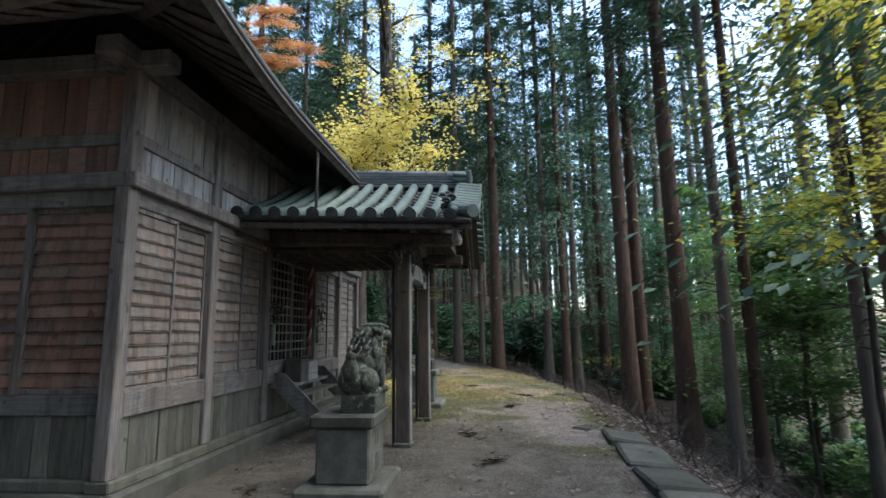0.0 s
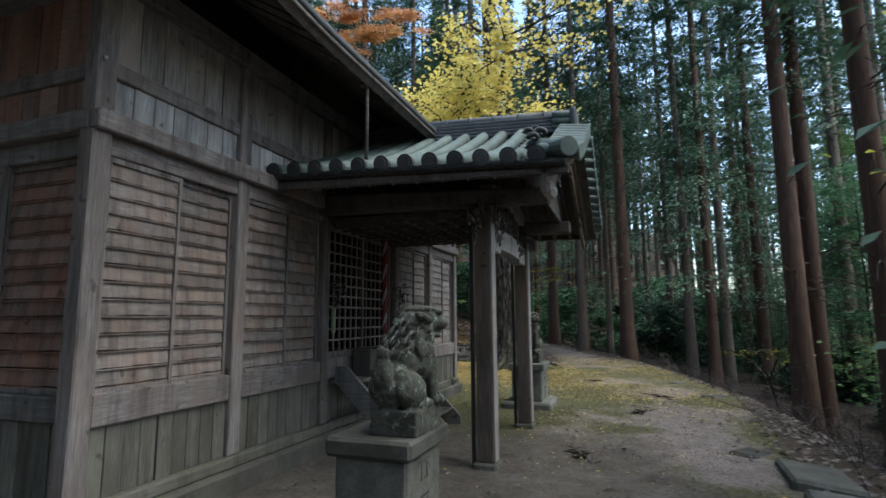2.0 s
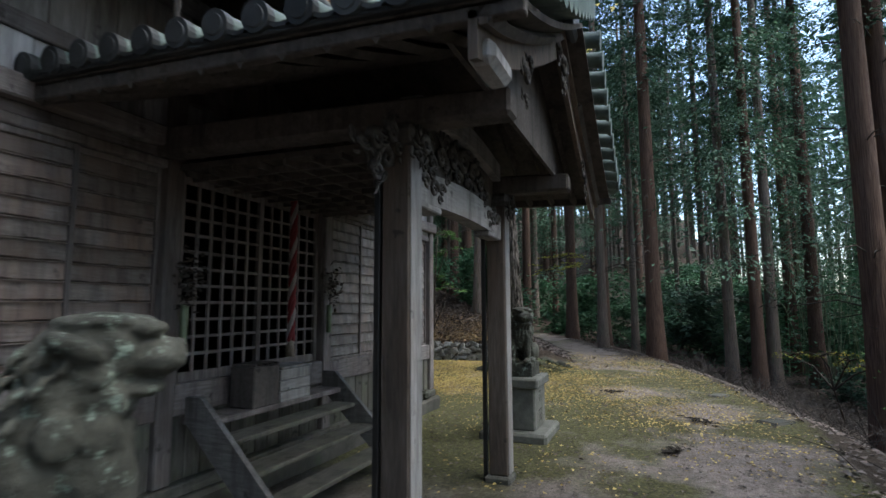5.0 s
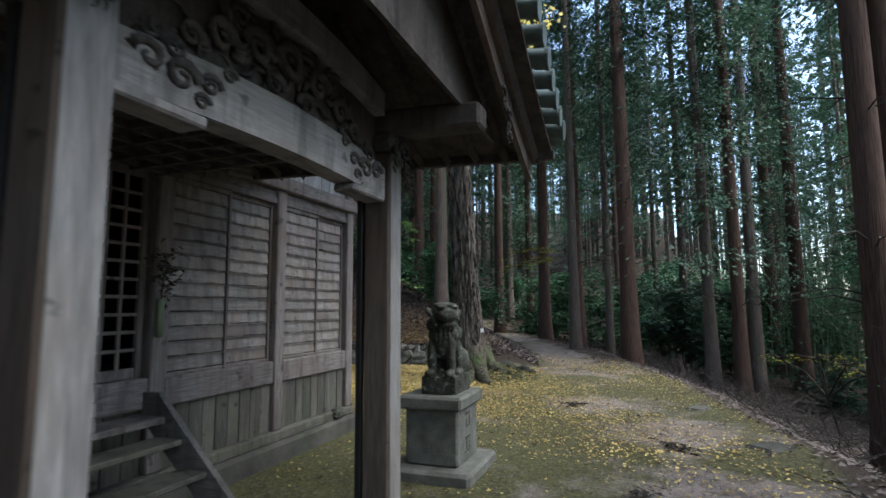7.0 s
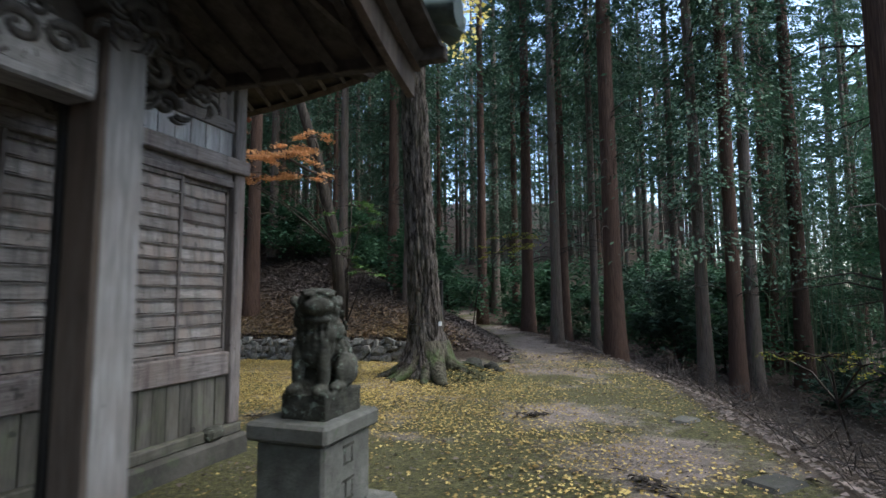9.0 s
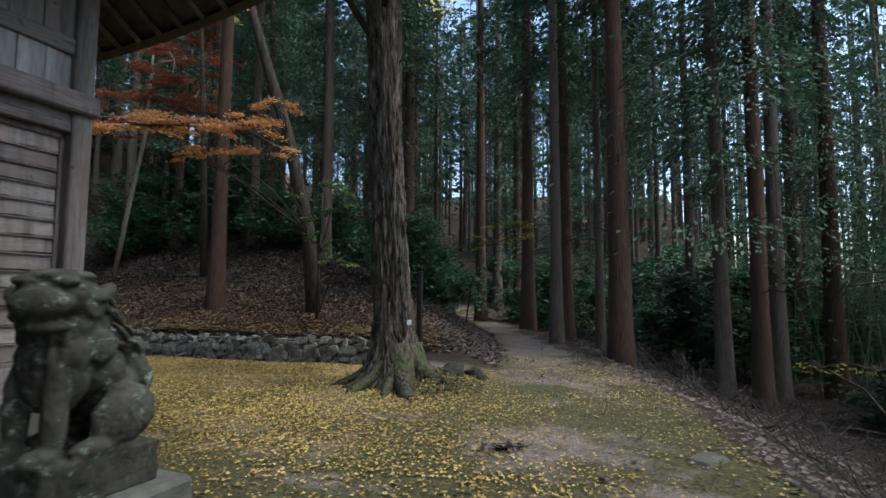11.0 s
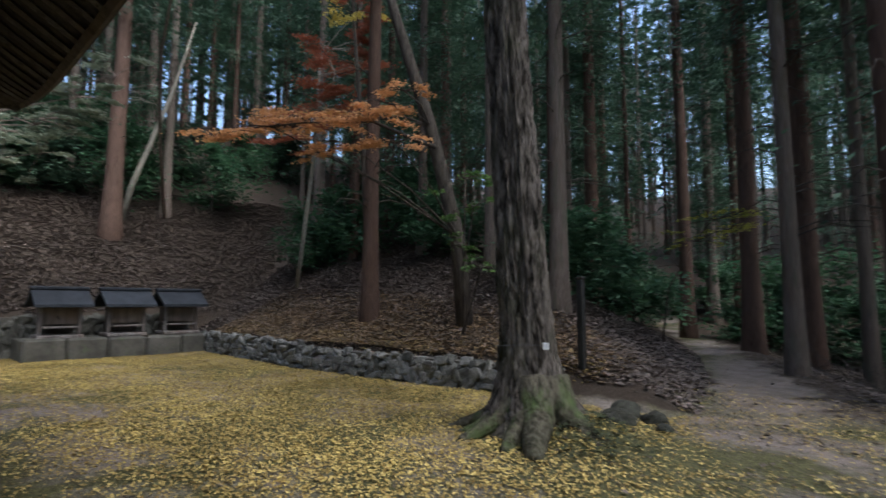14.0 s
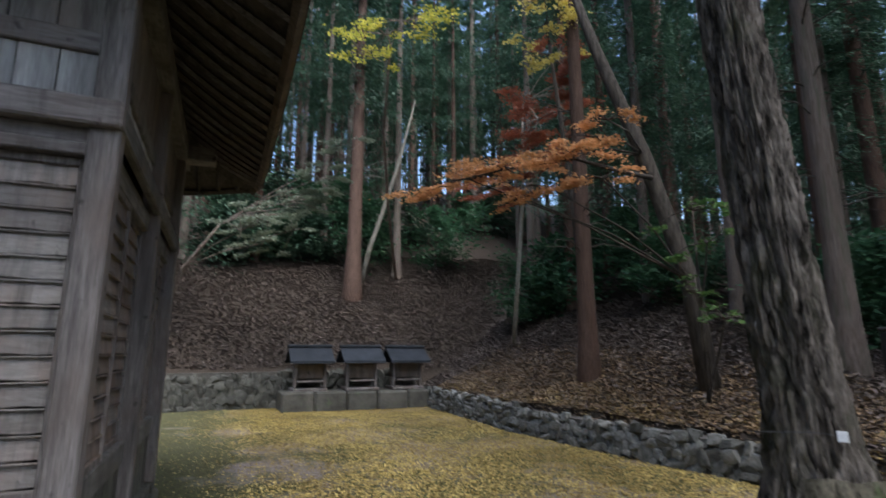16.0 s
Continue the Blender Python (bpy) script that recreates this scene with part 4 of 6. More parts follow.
porch_part(Geo().add([(-0.52, RY0 - 1.8, EAVE), (-0.52, RY0 + 1.8, EAVE), (-0.52, RY0, prof(0) - 0.06), (-0.55, RY0 - 1.8, EAVE), (-0.55, RY0 + 1.8, EAVE), (-0.55, RY0, prof(0) - 0.06)],
                     [(0, 1, 2), (3, 4, 5), (0, 1, 4, 3), (1, 2, 5, 4), (2, 0, 3, 5)]), "gable_panel", DARKW)
for i in range(5):                                    # ridge of flat tiles
    porch_part(Geo().box(-3.1, -0.26, RY0 - 0.15 + 0.012 * i, RY0 + 0.15 - 0.012 * i, 3.80 + 0.048 * i, 3.842 + 0.048 * i, 0.008), "ridge_tile", RIDGE)
porch_part(Geo().tube([(-3.1, RY0, 4.06), (-0.22, RY0, 4.06)], [0.068, 0.068], 12), "ridge_roll", RIDGE, "", True)
for i in range(9):
    x = -2.9 + i * 0.33
    porch_part(Geo().tube([(x, RY0, 4.06), (x + 0.03, RY0, 4.06)], [0.08, 0.08], 12), "ridge_collar", RIDGE, "", True)
for i in range(3):
    porch_part(Geo().tube([(-0.46, RY0 - 0.11, 3.86 + i * 0.085), (-0.17, RY0 - 0.11, 3.85 + i * 0.085)], [0.045, 0.048], 10), "ridge_end_roll", TILE, "", True)
    porch_part(Geo().tube([(-0.46, RY0 + 0.11, 3.86 + i * 0.085), (-0.17, RY0 + 0.11, 3.85 + i * 0.085)], [0.045, 0.048], 10), "ridge_end_roll", TILE, "", True)
porch_part(Geo().box(-0.24, -0.16, RY0 - 0.2, RY0 + 0.2, 3.70, 4.10, 0.06), "ridge_end_tile", RIDGE)

# stairs, landing and what stands there
stair = thing("wooden_stair", -2.6, 8.45, 0, 0, "weathered open wooden stair up to the lattice doors", "stair")
SB = stair.matrix_world.inverted()
for y in (7.36, 9.14):
    g = Geo().add([(-3.13, y, 0.95), (-2.98, y, 0.95), (-2.12, y, 0.12), (-2.12, y, 0.0), (-2.32, y, 0.0), (-3.13, y, 0.76),
                   (-3.13, y + 0.05, 0.95), (-2.98, y + 0.05, 0.95), (-2.12, y + 0.05, 0.12), (-2.12, y + 0.05, 0.0), (-2.32, y + 0.05, 0.0), (-3.13, y + 0.05, 0.76)],
                  [(0, 1, 2, 3, 4, 5), (6, 7, 8, 9, 10, 11)] + [(i, (i + 1) % 6, 6 + (i + 1) % 6, 6 + i) for i in range(6)])
    g.v = [tuple(SB @ Vector(p)) for p in g.v]
    g.done("stringer", GREY_X, stair)
for i in range(3):
    x, z = -2.36 - 0.24 * i, 0.20 + 0.20 * i
    g = Geo().box(x - 0.13, x + 0.12, 7.41, 9.14, z, z + 0.04, 0.008)
    g.v = [tuple(SB @ Vector(p)) for p in g.v]
    g.done("tread", SKIRT_H, stair)
g = Geo().box(-3.19, -2.90, 7.38, 9.22, 0.735, 0.785, 0.008)
g.v = [tuple(SB @ Vector(p)) for p in g.v]
g.done("landing", GREY_Y, stair, "worn landing board")

box = thing("offering_box", -3.03, 8.0, 0.785, 0, "small dark wooden offering box on the landing", "offering box")
Geo().box(-0.13, 0.13, -0.16, 0.16, 0, 0.34, 0.01).done("body", DARKW, box)
for i in range(5):
    Geo().box(-0.13, 0.13, -0.14 + i * 0.07 - 0.012, -0.14 + i * 0.07 + 0.012, 0.344, 0.365, 0.004).done("slat", DARKW, box)

chest = thing("plank_chest", -3.03, 8.40, 0.785, 0, "pale bare plank chest on the landing", "chest")
for i in range(3):
    Geo().box(-0.12, 0.13 - 0.004 * i, -0.215, 0.215, 0.095 * i, 0.095 * i + 0.09, 0.006).done("plank", PALE_Y, chest)
Geo().box(-0.13, 0.14, -0.225, 0.225, 0.285, 0.31, 0.006).done("lid", PALE_Y, chest)

rope = thing("bell_rope", -3.0, 8.43, 1.16, 0, "twisted red and white cloth bell rope", "bell rope")
for k, mat in ((0, ROPE_R), (1, ROPE_W), (2, ROPE_R)):
    pts = [(0.018 * math.cos(0.55 * i + k * 2.094), 0.018 * math.sin(0.55 * i + k * 2.094), 0.15 + i * 0.03) for i in range(47)]
    Geo().tube(pts, [0.021] * 47, 6).done("strand", mat, rope, "", True)
g = Geo()
for i in range(14):
    a = i * 0.45
    g.tube([(0.015 * math.cos(a), 0.015 * math.sin(a), 0.18), (0.04 * math.cos(a), 0.04 * math.sin(a), 0.0)], [0.009, 0.006], 5)
g.done("tassel", plain("frayed_tan_rope", (0.22, 0.18, 0.14), (0.33, 0.28, 0.22), 9, 0.95, 0.004), rope, "frayed tan tassel", True)

def sprig_vase(y):
    v = thing("offering_vase", FX + 0.05, y, 1.35, 0, "green tube vase with dried sakaki leaves on the post", "vase", "vases on the door posts")
    Geo().tube([(0, 0, 0), (0, 0, 0.30)], [0.028, 0.03], 10).done("tube", BAMBOO, v, "", True)
    r = np.random.default_rng(int(y * 10))
    c = r.normal(0, 1, (140, 3)) * np.array([0.04, 0.06, 0.11]) + np.array([0.04, 0, 0.5])
    link("leaves", cards("sprig_leaves", c, r.uniform(0.04, 0.075, 140), DARKW, 1.5, 0.5, 3), None, v)
    Geo().tube([(0, 0, 0.25), (0.03, 0.01, 0.62)], [0.006, 0.004], 5).done("stem", TWIG, v)


sprig_vase(7.33)
sprig_vase(9.27)

# ---- guardian statues ----
def pedestal(cx, cy, label, stone, top):
    p = thing("statue_pedestal", cx, cy, 0, 0, label, "pedestal", "guardian pedestals")
    Geo().box(-0.42, 0.42, -0.47, 0.47, -0.08, 0.11, 0.03).done("base", stone, p)
    body = Geo().box(-0.26, 0.26, -0.31, 0.31, 0.11, 0.62, 0.02).done("body", stone, p)
    Geo().box(-0.31, 0.31, -0.365, 0.365, 0.62, 0.745, 0.022).done("cap", top, p)
    g = Geo()
    for i, (dy, dz, w, h) in enumerate(((0, 0.50, 0.09, 0.014), (-0.03, 0.46, 0.012, 0.08), (0.03, 0.45, 0.012, 0.07), (0, 0.42, 0.08, 0.012), (0, 0.34, 0.10, 0.013), (-0.02, 0.29, 0.013, 0.10), (0.035, 0.29, 0.013, 0.07), (0.0, 0.25, 0.09, 0.012))):
        dy, dz, w, h = dy * 1.6, 0.37 + (dz - 0.37) * 1.4, w * 1.6, h * 1.5
        g.box(0.258, 0.263, dy - w / 2, dy + w / 2, dz - h / 2, dz + h / 2, 0.001)
    g.done("inscription", BRONZE, body)
    return p


pedestal(-1.39, 5.21, "lichen-stained square stone pedestal beside the porch", STONE, CONC)
pedestal(-1.46, 11.12, "grey stone pedestal with carved characters beyond the porch", PEDST, PEDST)


def guardian(cx, cy, heading, turn, size, label):
    """A seated guardian lion facing +x before it is set; the head looks aside. One closed skin."""
    bm = bmesh.new()
    neck = pose(0.05, 0, 0, 0, 0, turn) @ pose(-0.05, 0, 0)

    def ball(x, y, z, rx_, ry_, rz_, tilt=0, head=False):
        m = pose(x, y, z, 0, tilt, 0) @ Matrix.Diagonal((rx_, ry_, rz_, 1))
        bmesh.ops.create_icosphere(bm, subdivisions=2, radius=1, matrix=neck @ m if head else m)
    for x, z, r0, w0 in ((-0.20, 0.24, 0.11, 0.13), (-0.15, 0.33, 0.11, 0.13), (-0.09, 0.42, 0.11, 0.13), (-0.03, 0.51, 0.115, 0.13), (0.01, 0.60, 0.12, 0.13), (0.03, 0.68, 0.115, 0.13)):
        ball(x, 0, z, r0, w0, 0.12)                   # back, from rump to nape
    ball(0.06, 0, 0.44, 0.11, 0.135, 0.17)            # chest
    ball(0.07, 0, 0.60, 0.11, 0.135, 0.09, 0, True)   # ruff
    ball(0.09, 0, 0.71, 0.14, 0.135, 0.10, 0, True)   # head
    ball(0.09, 0, 0.785, 0.13, 0.12, 0.028, 0, True)  # flat crown
    ball(0.215, 0, 0.69, 0.085, 0.10, 0.06, 0, True)  # muzzle
    ball(0.18, 0, 0.605, 0.065, 0.085, 0.026, 0, True)  # jaw
    ball(0.265, 0, 0.72, 0.025, 0.045, 0.022, 0, True)
    for s in (-1, 1):
        ball(0.19, s * 0.06, 0.765, 0.05, 0.045, 0.022, 0, True)      # brow
        ball(0.05, s * 0.145, 0.725, 0.075, 0.03, 0.03, 25, True)     # ear flap
        ball(0.08, s * 0.12, 0.655, 0.05, 0.028, 0.045, 0, True)      # curls
        ball(0.01, s * 0.125, 0.60, 0.055, 0.028, 0.055, 0, True)
        ball(-0.03, s * 0.13, 0.52, 0.055, 0.028, 0.065)
        ball(0.06, s * 0.115, 0.50, 0.05, 0.03, 0.06)
        ball(0.12, s * 0.095, 0.30, 0.045, 0.045, 0.20)   # foreleg
        ball(0.16, s * 0.095, 0.155, 0.075, 0.052, 0.04)  # paw
        ball(-0.13, s * 0.13, 0.25, 0.14, 0.065, 0.12, 20)    # haunch
        ball(-0.02, s * 0.13, 0.155, 0.11, 0.045, 0.04)
        ball(-0.28, s * 0.05, 0.36, 0.045, 0.04, 0.07)
    ball(-0.27, 0, 0.36, 0.06, 0.085, 0.13)            # tail
    ball(-0.27, 0, 0.48, 0.04, 0.055, 0.06)
    for i in range(26):                               # mane locks down the neck and shoulders
        a, row = (i % 7 - 3) * 0.42, i // 7
        ball(0.005 - row * 0.05 - 0.106 * math.cos(a), 0.128 * math.sin(a), 0.68 - row * 0.065 + 0.02 * (i % 2), 0.012, 0.018, 0.038, 35)
    for i in range(14):
        a = (i % 7 - 3) * 0.36
        ball(0.06 + 0.106 * math.cos(a), 0.12 * math.sin(a), 0.57 - 0.08 * (i // 7), 0.012, 0.018, 0.038)
    bmesh.ops.create_cube(bm, size=1, matrix=pose(-0.04, 0, 0.05, 0, 0, 90 - heading) @ Matrix.Diagonal((0.46, 0.33, 0.16, 1)))
    me = bpy.data.meshes.new("guardian_lion")
    bm.to_mesh(me)
    bm.free()
    ob = link("guardian_lion", me, BRONZE)
    rm = ob.modifiers.new("skin", "REMESH")
    rm.mode, rm.voxel_size, rm.use_smooth_shade = "VOXEL", 0.009, True
    sm = ob.modifiers.new("soften", "SMOOTH")
    sm.iterations, sm.factor = 1, 0.5
    for name, grain, deep in (("weathering", 0.075, 0.010), ("carving", 0.024, 0.008)):
        tex = bpy.data.textures.new(name, "CLOUDS")
        tex.noise_scale = grain
        dp = ob.modifiers.new(name, "DISPLACE")
        dp.texture, dp.strength, dp.mid_level = tex, deep, 0.5
    ob.matrix_world = pose(cx, cy, 0.775, 0, 0, heading) @ Matrix.Diagonal((size, size, size, 1))
    return tagged(ob, label, "statue", "guardian lions")


guardian(-1.25, 5.25, 70, -24, 1.03, "lichen-blotched seated guardian lion statue on its pedestal")
guardian(-1.42, 11.10, -87, 34, 1.04, "dark mossy guardian lion statue facing the porch")

rock = Geo().box(-0.07, 0.07, -0.12, 0.12, 0, 0.13, 0.05).done("dark_stone", BRONZE)
rock.matrix_world = pose(FX + 0.02, 11.98, 0.2, 0, 0, 8)
tagged(rock, "dark rounded stone resting on the hall's plinth", "stone")

# ---- stone walls ----
def rubble(name, a, b, z0, top, thick, seed, label, low=0.07, high=0.17, mat=None):
    """A dry wall of fitted rubble between two points of the plan; its face looks to the left of a-b."""
    a, b = Vector((*a, 0)), Vector((*b, 0))
    run = (b - a).length
    along = (b - a).normalized()
    out = Vector((-along.y, along.x, 0))
    w = thing(name, a.x, a.y, 0, 0, label, "stone wall", kind="structure")
    core = Geo()
    for s, e in ((0, run),):
        c = [a + along * s, a + along * e, a + along * e - out * thick, a + along * s - out * thick]
        core.add([(p.x - a.x, p.y - a.y, z0 - 0.2) for p in c] + [(p.x - a.x, p.y - a.y, z0 + top - 0.06) for p in c], [(0, 1, 2, 3), (4, 5, 6, 7), (0, 1, 5, 4), (1, 2, 6, 5), (2, 3, 7, 6), (3, 0, 4, 7)])
    core.done("core", JOINT, w)
    r = random.Random(seed)
    z, pieces = z0, []
    while z < z0 + top - 0.05:
        h = min(r.uniform(low, high), z0 + top - z + 0.03)
        s = r.uniform(-0.1, 0)
        while s < run:
            wd = r.choice((r.uniform(0.1, 0.18), r.uniform(0.16, 0.34)))
            pieces.append((s + wd / 2, z + h / 2 + r.uniform(-0.06, 0.06), wd, h * r.uniform(0.8, 1.7)))
            s += wd + 0.012
        z += h + 0.008
    forms = []
    for k in range(8):
        bm = bmesh.new()
        for _ in range(17):
            d = Vector((r.gauss(0, 1), r.gauss(0, 1), r.gauss(0, 1))).normalized()
            bm.verts.new(Vector([math.copysign(abs(c) ** 0.55, c) for c in d]) * 0.56 * r.uniform(0.85, 1.1))
        bmesh.ops.convex_hull(bm, input=bm.verts)
        bmesh.ops.delete(bm, geom=[v for v in bm.verts if not v.link_faces], context="VERTS")
        me = bpy.data.meshes.new("stone")
        bm.to_mesh(me)
        bm.free()
        me.materials.append(mat or STONE_P)
        forms.append(me)
    for s, zc, wd, h in pieces[:300]:
        o = link("stone", r.choice(forms), None, w)
        p = along * s + out * r.uniform(-0.025, 0.02)
        o.matrix_basis = Matrix.Translation((p.x, p.y, zc)) @ Matrix(((along.x, out.x, 0, 0), (along.y, out.y, 0, 0), (0, 0, 1, 0), (0, 0, 0, 1))) @ pose(0, 0, 0, r.uniform(-12, 12), r.uniform(-24, 24), r.uniform(-12, 12)) @ Matrix.Diagonal((wd * 1.28, 0.15, h * 1.2, 1))
    return w


MOSSR = plain("moss_grown_rock", (0.02, 0.02, 0.016), (0.055, 0.054, 0.043), 3.0, 0.95, 0.02, 0.2, "object", spots=(0.05, 0.07, 0.03))
STONE_D = plain("dark_mossy_wall_stone", (0.045, 0.044, 0.038), (0.115, 0.112, 0.098), 2.5, 0.95, 0.02, 0.35, "object", spots=(0.07, 0.085, 0.05))
STONE_P = plain("dry_wall_stone_piece", (0.105, 0.103, 0.094), (0.255, 0.25, 0.232), 4.0, 0.95, 0.02, 0.38, "object", spots=(0.12, 0.14, 0.09))
rubble("retaining_wall", (-10.2, 18.87), (-16.7, 19.1), 0.0, 0.55, 0.3, 13, "low dry-stone retaining wall with fallen leaves on top", 0.09, 0.16)
rubble("retaining_wall", (-4.0, 19.55), (-10.2, 18.87), 0.0, 0.55, 0.3, 3, "low dry-stone retaining wall with fallen leaves on top", 0.09, 0.16)
rubble("retaining_wall", (-17.6, 14.6), (-17.6, 2.0), 0.0, 1.15, 0.3, 4, "taller mossy dry-stone wall below the leafy bank", 0.15, 0.26, STONE_D)
rubble("retaining_wall", (-17.6, 19.1), (-17.6, 14.6), 0.0, 1.15, 0.3, 6, "mossy dry-stone wall behind the small shrines", 0.15, 0.26, STONE_D)

plat = thing("stone_platform", -16.6, 17.0, 0, 0, "low platform of long dressed stones under three small shrines", "platform", kind="structure")
r_ = random.Random(8)
for i in range(5):
    y0 = -2.4 + i * 0.94
    Geo().box(0.1, 0.62 + r_.uniform(-0.03, 0.03), y0, y0 + 0.925, -0.05, 0.56 + r_.uniform(-0.02, 0.02), 0.06).done("block", CONC, plat)
Geo().box(-1.0, 0.1, -2.4, 2.05, -0.05, 0.54, 0.02).done("fill", CONC, plat)


# blue-grey taken almost to black: the hillside trees' shade is in the colour
HROOF = plain("shaded_blue_grey_metal_roof", (0.014, 0.017, 0.022), (0.034, 0.039, 0.048), 4, 0.9, 0.004, 0.1)


def small_shrine(y, label):
    h = thing("small_shrine", -16.65, y, 0.55, 0, label, "small shrine", "row of small shrines")
    Geo().box(-0.34, 0.34, -0.40, 0.40, 0, 0.08, 0.015).done("base", GREY_Y, h)
    Geo().box(-0.28, 0.18, -0.32, 0.32, 0.30, 0.66, 0.01).done("body", PORCHW, h)
    Geo().box(-0.28, -0.2, -0.32, 0.32, 0.08, 0.30, 0.01).done("back", DARKW, h)
    for s in (-1, 1):
        Geo().box(0.14, 0.22, s * 0.34 - 0.035, s * 0.34 + 0.035, 0.08, 0.70, 0.008).done("post", GREY_V, h)
    Geo().box(0.18, 0.20, -0.30, 0.30, 0.30, 0.64, 0.005).done("door", PORCHW, h)
    Geo().box(0.16, 0.36, -0.30, 0.30, 0.22, 0.26, 0.008).done("step", GREY_Y, h)
    for s, (x0, x1, z0, z1) in enumerate(((-0.5, 0.0, 0.66, 0.98), (0.0, 0.55, 0.98, 0.66))):
        Geo().add([(x0, -0.5, z0), (x1, -0.5, z1), (x1, 0.5, z1), (x0, 0.5, z0), (x0, -0.5, z0 + 0.06), (x1, -0.5, z1 + 0.06), (x1, 0.5, z1 + 0.06), (x0, 0.5, z0 + 0.06)],
                  [(0, 1, 2, 3), (4, 5, 6, 7), (0, 1, 5, 4), (1, 2, 6, 5), (2, 3, 7, 6), (3, 0, 4, 7)]).done("roof", HROOF, h)
    Geo().box(-0.07, 0.07, -0.52, 0.52, 1.02, 1.1, 0.02).done("ridge", HROOF, h)
    h.matrix_world = h.matrix_world @ Matrix.Diagonal((1.25, 1.28, 1.25, 1))
    return h


small_shrine(15.42, "small grey timber shrine with a blue-grey metal roof")
small_shrine(16.98, "small grey timber shrine with a blue-grey metal roof")
small_shrine(18.45, "small weathered timber shrine with a dark roof")

# edging slabs along the brink and a few flat stones
for i, y in enumerate((3.6, 4.6, 5.55, 6.6, 7.7)):
    s = Geo().box(-0.28, 0.28, -0.46, 0.46, -0.12, 0.06, 0.03).done("edging_slab", STONE_D)
    s.matrix_world = pose(float(edge_x(y)) + 0.02, y, 0.0, r_.uniform(-3, 2), r_.uniform(2, 7), r_.uniform(-5, 5))
    tagged(s, "mossy flat stone slab along the yard's brink", "stone slab", "edging slabs")
for x, y, s_ in ((1.2, 15.2, 0.2), (1.7, 13.0, 0.24), (1.45, 8.6, 0.22)):
    s = Geo().box(-s_, s_, -s_ * 0.7, s_ * 0.7, -0.1, 0.03, 0.04).done("flat_stone", STONE_D)
    s.matrix_world = pose(x, y, float(height(x, y)), r_.uniform(-3, 3), r_.uniform(-3, 3), r_.uniform(0, 90))
    tagged(s, "flat greenish stone sunk in the earth", "stone", "sunken flat stones")

# ---- trees ----
def crown_conifer(seed, z0, z1, rmax, mat, branches=92, per=105, size=0.165):
    """Drooping sprays on whorled branches; the outline is left ragged."""
    r = np.random.default_rng(seed)
    pts, ax = [], []
    for i in range(branches):
        t = r.uniform(0, 1) ** 0.9
        z = z0 + (z1 - z0) * t
        reach = rmax * (1 - 0.75 * t) * r.uniform(0.45, 1.1)
        a = r.uniform(0, 2 * np.pi)
        s = r.uniform(0.12, 1.0, per)
        wid = 0.16 * reach * (0.4 + s)
        p = np.stack([np.cos(a) * reach * s, np.sin(a) * reach * s, z - 0.28 * reach * s * s + 0.05 * reach * s], 1)
        p += r.normal(0, 1, (per, 3)) * np.stack([wid, wid, 0.45 * wid], 1)
        pts.append(p)
        d = np.stack([np.full(per, np.cos(a)), np.full(per, np.sin(a)), np.full(per, -0.55)], 1)
        ax.append(d)
    pts, ax = np.concatenate(pts), np.concatenate(ax)
    return cards("crown", pts, r.uniform(0.6, 1.3, len(pts)) * size, mat, 1.0, 0.42, seed, ax)


def trunk_geo(base_r, top_r, length, seed, lean=(0, 0), n=12, flare=1.5):
    r = random.Random(seed)
    pts, rad = [], []
    for i in range(10):
        t = (i / 9) ** 1.5
        pts.append((lean[0] * t + r.uniform(-0.03, 0.03) * (i > 0), lean[1] * t + r.uniform(-0.03, 0.03) * (i > 0), length * t - 0.4 * (i == 0)))
        rad.append((base_r + (top_r - base_r) * t) * (flare if i == 0 else 1 + (flare - 1) * 0.35 * (i == 1)))
    return Geo().tube(pts, rad, n)


def dead_twigs(seed, z0, z1, count, reach, r0=0.02):
    """Bare snags and thin lower branches."""
    g, r = Geo(), random.Random(seed)
    for _ in range(count):
        z, a, ln = r.uniform(z0, z1), r.uniform(0, 6.28), reach * r.uniform(0.4, 1.0)
        c, s = math.cos(a), math.sin(a)
        pts = [(0, 0, z), (c * ln * 0.4, s * ln * 0.4, z + 0.12 * ln), (c * ln * 0.8, s * ln * 0.8 + 0.1 * ln, z + 0.05 * ln), (c * ln, s * ln, z + r.uniform(-0.3, 0.25) * ln)]
        g.tube(pts, [r0, r0 * 0.7, r0 * 0.45, r0 * 0.2], 5)
    return g


CON = [crown_conifer(11, 6.5, 23, 2.9, L_CON), crown_conifer(12, 8.5, 24, 2.5, L_CON2), crown_conifer(13, 3.6, 21, 3.3, L_CON, 110), crown_conifer(14, 10, 24, 2.6, L_CON2, 55)]
TRUNK = [trunk_geo(1.0, 0.35, 24, k, (0.3 * (k - 1.5), 0.2 * (1.5 - k))).mesh("trunk", True) for k in range(4)]
for me in TRUNK[:2]:
    me.materials.append(CEDAR)
for me in TRUNK[2:]:
    me.materials.append(CEDARG)
SNAG = [dead_twigs(40 + k, 2.5, 11, 26, 1.7).mesh("dead_wood") for k in range(2)]
for me in SNAG:
    me.materials.append(TWIG)


